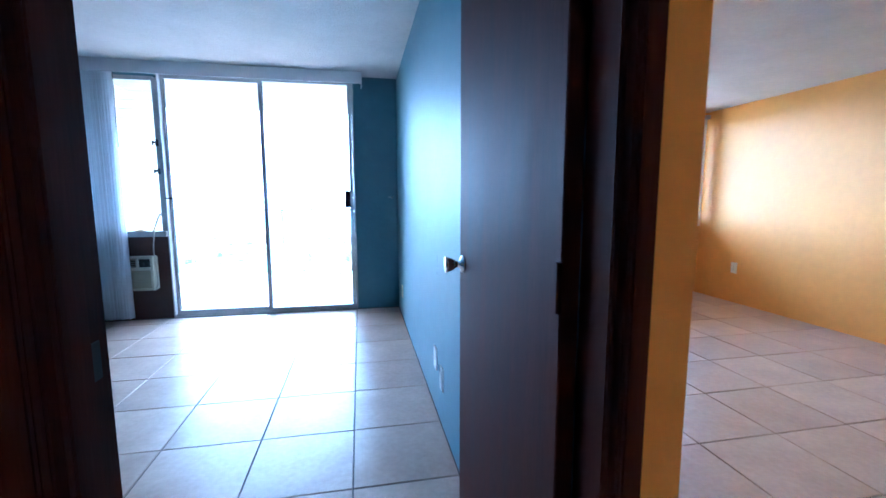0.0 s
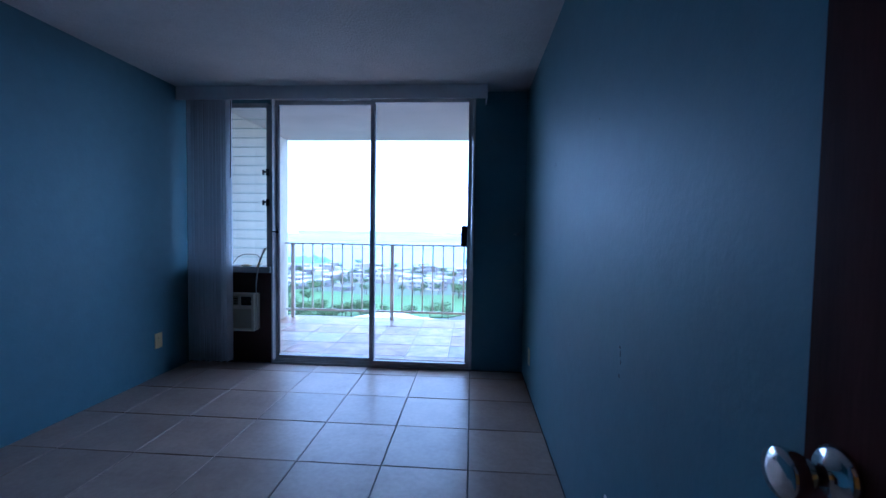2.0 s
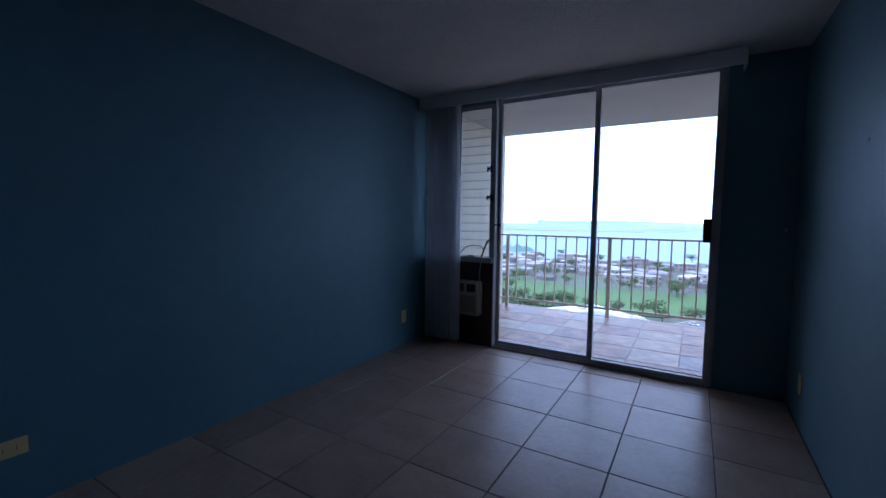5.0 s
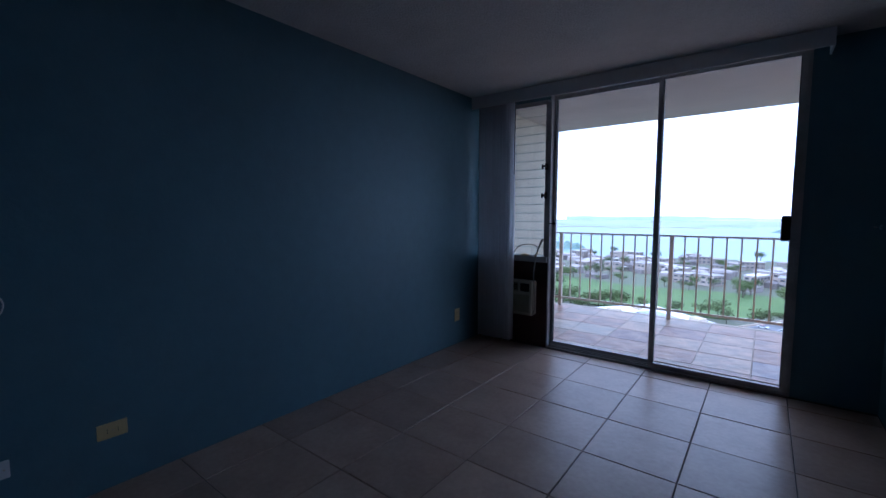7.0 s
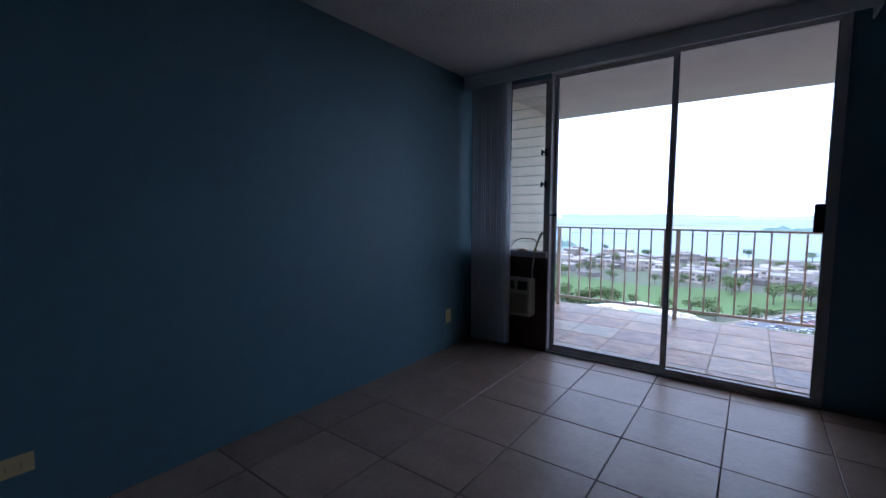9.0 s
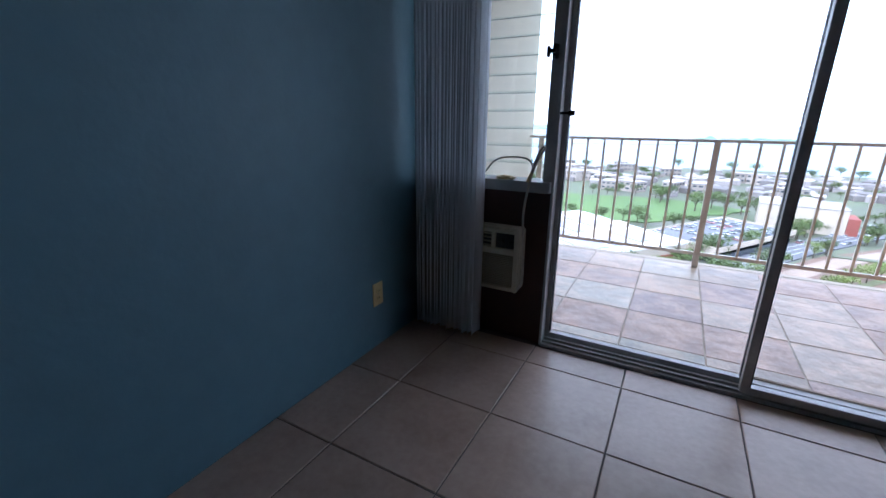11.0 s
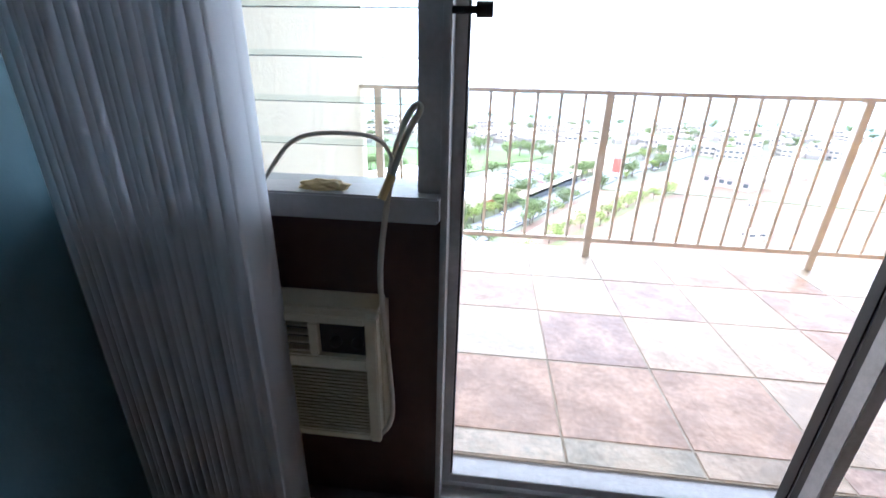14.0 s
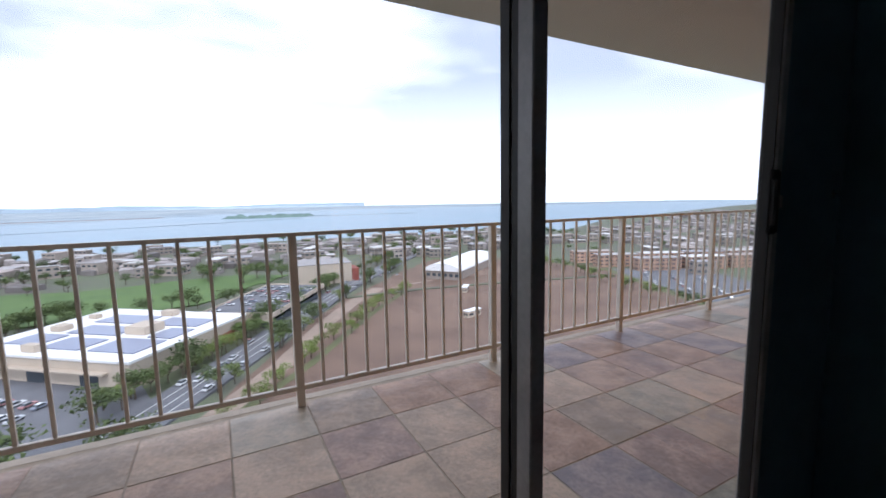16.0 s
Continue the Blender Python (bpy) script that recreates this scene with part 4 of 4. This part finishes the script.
# farther roofs that cannot be counted
bm = bmesh.new()
for i in range(900):
    px = rt.uniform(-700, 1500)
    py = rt.uniform(380, 640) if px < 420 else rt.uniform(60 + (px - 400) * 0.25, 420 + (px - 400) * 0.42)
    if not free_spot(px, py) or (px < 420 and py > 600):
        continue
    w, d, h = rt.uniform(6, 20), rt.uniform(6, 14), rt.uniform(2.5, 6)
    a = radians(rt.choice((-28, 62, 10)))
    c, s = math.cos(a), math.sin(a)
    low = [bm.verts.new((px + u * w / 2 * c - v * d / 2 * s, py + u * w / 2 * s + v * d / 2 * c, G - 1)) for u, v in ((-1, -1), (1, -1), (1, 1), (-1, 1))]
    top = [bm.verts.new((q.co.x, q.co.y, G + h)) for q in low]
    for k in range(4):
        bm.faces.new((low[k], low[(k + 1) % 4], top[(k + 1) % 4], top[k]))
    r0 = [bm.verts.new((px - w * 0.35 * c, py - w * 0.35 * s, G + h + 1.4)), bm.verts.new((px + w * 0.35 * c, py + w * 0.35 * s, G + h + 1.4))]
    bm.faces.new((top[0], top[1], r0[1], r0[0]))
    bm.faces.new((top[2], top[3], r0[0], r0[1]))
    bm.faces.new((top[1], top[2], r0[1]))
    bm.faces.new((top[3], top[0], r0[0]))
M_FROOF = mat("far_town", (0.27, 0.24, 0.225), 0.85, var=0.2, scale=0.05, island=0.45)
solid("far_houses", bm, M_FROOF, "crowded pale roofs of the far town", "houses", "stuff")


# trees
def tree(name, height, spread, leaf, label, seed):
    r = random.Random(seed)
    t = thing(name, label, "tree", group="trees of the town")
    bm = bmesh.new()
    bm_cyl(bm, (0, 0, -0.3), (0, 0, height * 0.5), height * 0.035, height * 0.02, 7)
    for k in range(5):
        a = k * 1.2566 + r.uniform(-0.3, 0.3)
        bm_cyl(bm, (0, 0, height * r.uniform(0.28, 0.42)), (spread * 0.55 * math.cos(a), spread * 0.55 * math.sin(a), height * r.uniform(0.6, 0.75)), height * 0.016, height * 0.007, 5)
    part("trunk", bm, M_BARK, t)
    bm = bmesh.new()
    lobes = [(Vector((r.uniform(-0.6, 0.6) * spread, r.uniform(-0.6, 0.6) * spread, height * r.uniform(0.55, 0.85))), spread * r.uniform(0.38, 0.6)) for _ in range(8)]
    for _ in range(420):
        c, rad = r.choice(lobes)
        d = Vector((r.gauss(0, 1), r.gauss(0, 1), r.gauss(0, 0.7))).normalized() * rad * r.uniform(0.6, 1.08)
        p = c + Vector((d.x, d.y, d.z * 0.7))
        s = spread * r.uniform(0.06, 0.13)
        vs = [bm.verts.new(p + Vector((r.uniform(-s, s), r.uniform(-s, s), r.uniform(-s, s) * 0.8))) for _ in range(4)]
        for q in ((0, 1, 2), (0, 3, 1), (1, 3, 2), (0, 2, 3)):
            bm.faces.new([vs[k] for k in q])
    part("crown", bm, leaf, t)
    return t


trees = [tree("street_tree", 7.5, 4.0, M_LEAF, "dark green rounded street tree", 1), tree("street_tree", 6.0, 3.4, M_LEAF2, "bright green small street tree", 2),
         tree("street_tree", 9.5, 5.5, M_LEAF, "broad dark green tree", 3), tree("street_tree", 12.5, 6.5, M_LEAF, "tall dark green tree at the field", 4)]
spots = []
rr = random.Random(8)
for i in range(42):                       # along both sides of the road
    t = i / 41 * (len(ROAD) - 3) + 1
    a, b = Vector(ROAD[int(t)]), Vector(ROAD[int(t) + 1])
    p = a + (b - a) * (t - int(t))
    d = (b - a).normalized()
    side = 10 + rr.uniform(-1, 2.5) if i % 5 < 3 else -(9.5 + rr.uniform(-0.5, 1.5))
    spots.append((p.x - d.y * side, p.y + d.x * side, rr.choice((0, 0, 1, 2))))
for i in range(44):                       # denser planting farther up the road
    t = rr.uniform(3.2, 7.6)
    a, b = Vector(ROAD[int(t)]), Vector(ROAD[int(t) + 1])
    p = a + (b - a) * (t - int(t))
    d = (b - a).normalized()
    side = rr.choice((1, 1, -1)) * rr.uniform(9, 13)
    spots.append((p.x - d.y * side, p.y + d.x * side, rr.choice((0, 1, 2))))
for i in range(18):                       # bushes on the verge in the earth lot
    t = i / 17
    spots.append((-2 + 98 * t + rr.uniform(-2, 2), 118 + 118 * t + rr.uniform(-2, 2), 1))
for i in range(16):                       # hedge of trees under the store's wall
    t = i / 15
    spots.append((-32 + 42 * t + rr.uniform(-1, 1), 141 + 53 * t + rr.uniform(-1, 1) - 6 * math.sin(3.1 * t), rr.choice((0, 1, 0))))
for i in range(30):                       # round the field
    a = rr.uniform(0, 1)
    spots.append((-160 + 180 * a + rr.uniform(-8, 8), (262 if i % 2 else 360) + rr.uniform(-6, 6), rr.choice((0, 2, 2))))
for p in ((22, 338), (30, 330), (38, 326), (-10, 345), (12, 322), (30, 345), (45, 318)):
    spots.append((*p, 3))
for i in range(30):
    spots.append((rr.uniform(-120, -62), rr.uniform(232, 268), rr.choice((0, 2))))
for i in range(60):
    spots.append((rr.uniform(-240, 320), rr.uniform(366, 600), rr.choice((0, 2, 2))))
for i in range(34):
    spots.append((rr.uniform(-330, -110), rr.uniform(200, 420), rr.choice((0, 2, 3))))
for i in range(40):
    spots.append((rr.uniform(-260, 520), rr.uniform(585, 640) if i % 2 else rr.uniform(380, 580), rr.choice((2, 3, 2))))
for i in range(26):
    t = i / 25
    spots.append((252 + rr.uniform(-4, 4) - 50 * t, 300 - 190 * t, rr.choice((0, 1))))
for i in range(26):
    spots.append((rr.uniform(270, 700), rr.uniform(110, 500), rr.choice((0, 2))))
for i, (px, py, kd) in enumerate(spots):
    m = frame_at(px, py, rr.uniform(0, 360)) @ Matrix.Scale(rr.uniform(0.8, 1.2), 4)
    if i < 4:
        kd = i
        trees[i].matrix_basis = m
    else:
        c = copy_thing(trees[kd], m)
        c.matrix_basis = m


# parked cars
def car():
    c = thing("parked_car", "parked car with dark windows", "car", group="parked cars")
    bm = boxes((-2.15, 2.15, -0.88, 0.88, 0.28, 0.85), bevel=0.12)
    part("body", bm, M_CARP, c)
    bm = bmesh.new()
    lo = [bm.verts.new(p) for p in ((-1.5, -0.8, 0.85), (1.0, -0.8, 0.85), (1.0, 0.8, 0.85), (-1.5, 0.8, 0.85))]
    hi = [bm.verts.new(p) for p in ((-1.1, -0.66, 1.38), (0.4, -0.66, 1.38), (0.4, 0.66, 1.38), (-1.1, 0.66, 1.38))]
    for k in range(4):
        bm.faces.new((lo[k], lo[(k + 1) % 4], hi[(k + 1) % 4], hi[k]))
    part("windows", bm, M_WIN, c)
    part("roof", boxes((-1.12, 0.42, -0.68, 0.68, 1.38, 1.44), bevel=0.02), M_CARP, c)
    for wx in (-1.35, 1.35):
        for wy in (-0.8, 0.8):
            part("wheel", cyls(((wx, wy - 0.1, 0.32), (wx, wy + 0.1, 0.32), 0.32), seg=10), M_BLACK, c)
    return c


car0 = car()
rc = random.Random(14)
car_spots = []
for row in range(5):
    for i in range(16):
        if rc.random() < 0.78:
            u, v = 8 + i * 4.2, 6 + row * 8.5
            car_spots.append((-40 - 0.79 * u + 0.0 - 0.4 * v, 152 + 0.61 * u - 0.775 * v, G + 0.03, 51 + rc.uniform(-3, 3)))
for i in range(26):
    t = rc.uniform(1.2, 6)
    a, b = Vector(ROAD[int(t)]), Vector(ROAD[int(t) + 1])
    p = a + (b - a) * (t - int(t))
    d = (b - a).normalized()
    o = rc.choice((-5.4, -1.8, 1.8, 5.4))
    car_spots.append((p.x - d.y * o, p.y + d.x * o, G + 0.1, math.degrees(math.atan2(d.y, d.x))))
gm = garage.matrix_basis
for i in range(10):
    for j in range(4):
        if rc.random() < 0.75:
            p = gm @ Vector((4 + j * 8.5, 5 + i * 6.0, 6.0))
            car_spots.append((p.x, p.y, p.z, -32 + rc.uniform(-3, 3)))
for i in range(30):
    car_spots.append((236 + (i % 10) * 5 + rc.uniform(-1, 1), 118 + (i // 10) * 22 + (i % 10) * 5, G + 0.02, 40))
for i in range(34):
    car_spots.append((66 + rc.uniform(0, 52), 262 + rc.uniform(24, 66), G - 0.6, 50 + rc.uniform(-5, 5)))
for i, (px, py, pz, a) in enumerate(car_spots):
    m = pose(px, py, pz, 0, 0, a)
    if i == 0:
        car0.matrix_basis = m
    else:
        copy_thing(car0, m)
van = far_block("site_trailer", "cream site trailer on the bare lot", "trailer", 9, 3, 3, 100, 165, 15, M_MALL, M_ROOFW, 1)
copy_thing(van, frame_at(128, 212, 50))

# ---- tiles, last ----
tiles(floor, M_TILE, XL, XR, YD - 0.1, YW - 0.03, 0.0, 0.0, 0.457, 0.005, 0.0, 0.005)
tiles(floor, M_TILE, XR + 0.095, OX, OY, YW, 0.30, 0.0, 0.457, 0.005, 0.0, 0.005)
tiles(floor, M_TILE, -1.25, XR + 0.095, OY, YD - 0.1, 0.0, 0.0, 0.457, 0.005, 0.0, 0.005)
tiles(balcony_floor, M_SLATE, XL + 0.045, 6.0, 0.362, 2.124, -1.437, 0.873, 0.408, 0.006, 0.025, 0.009)
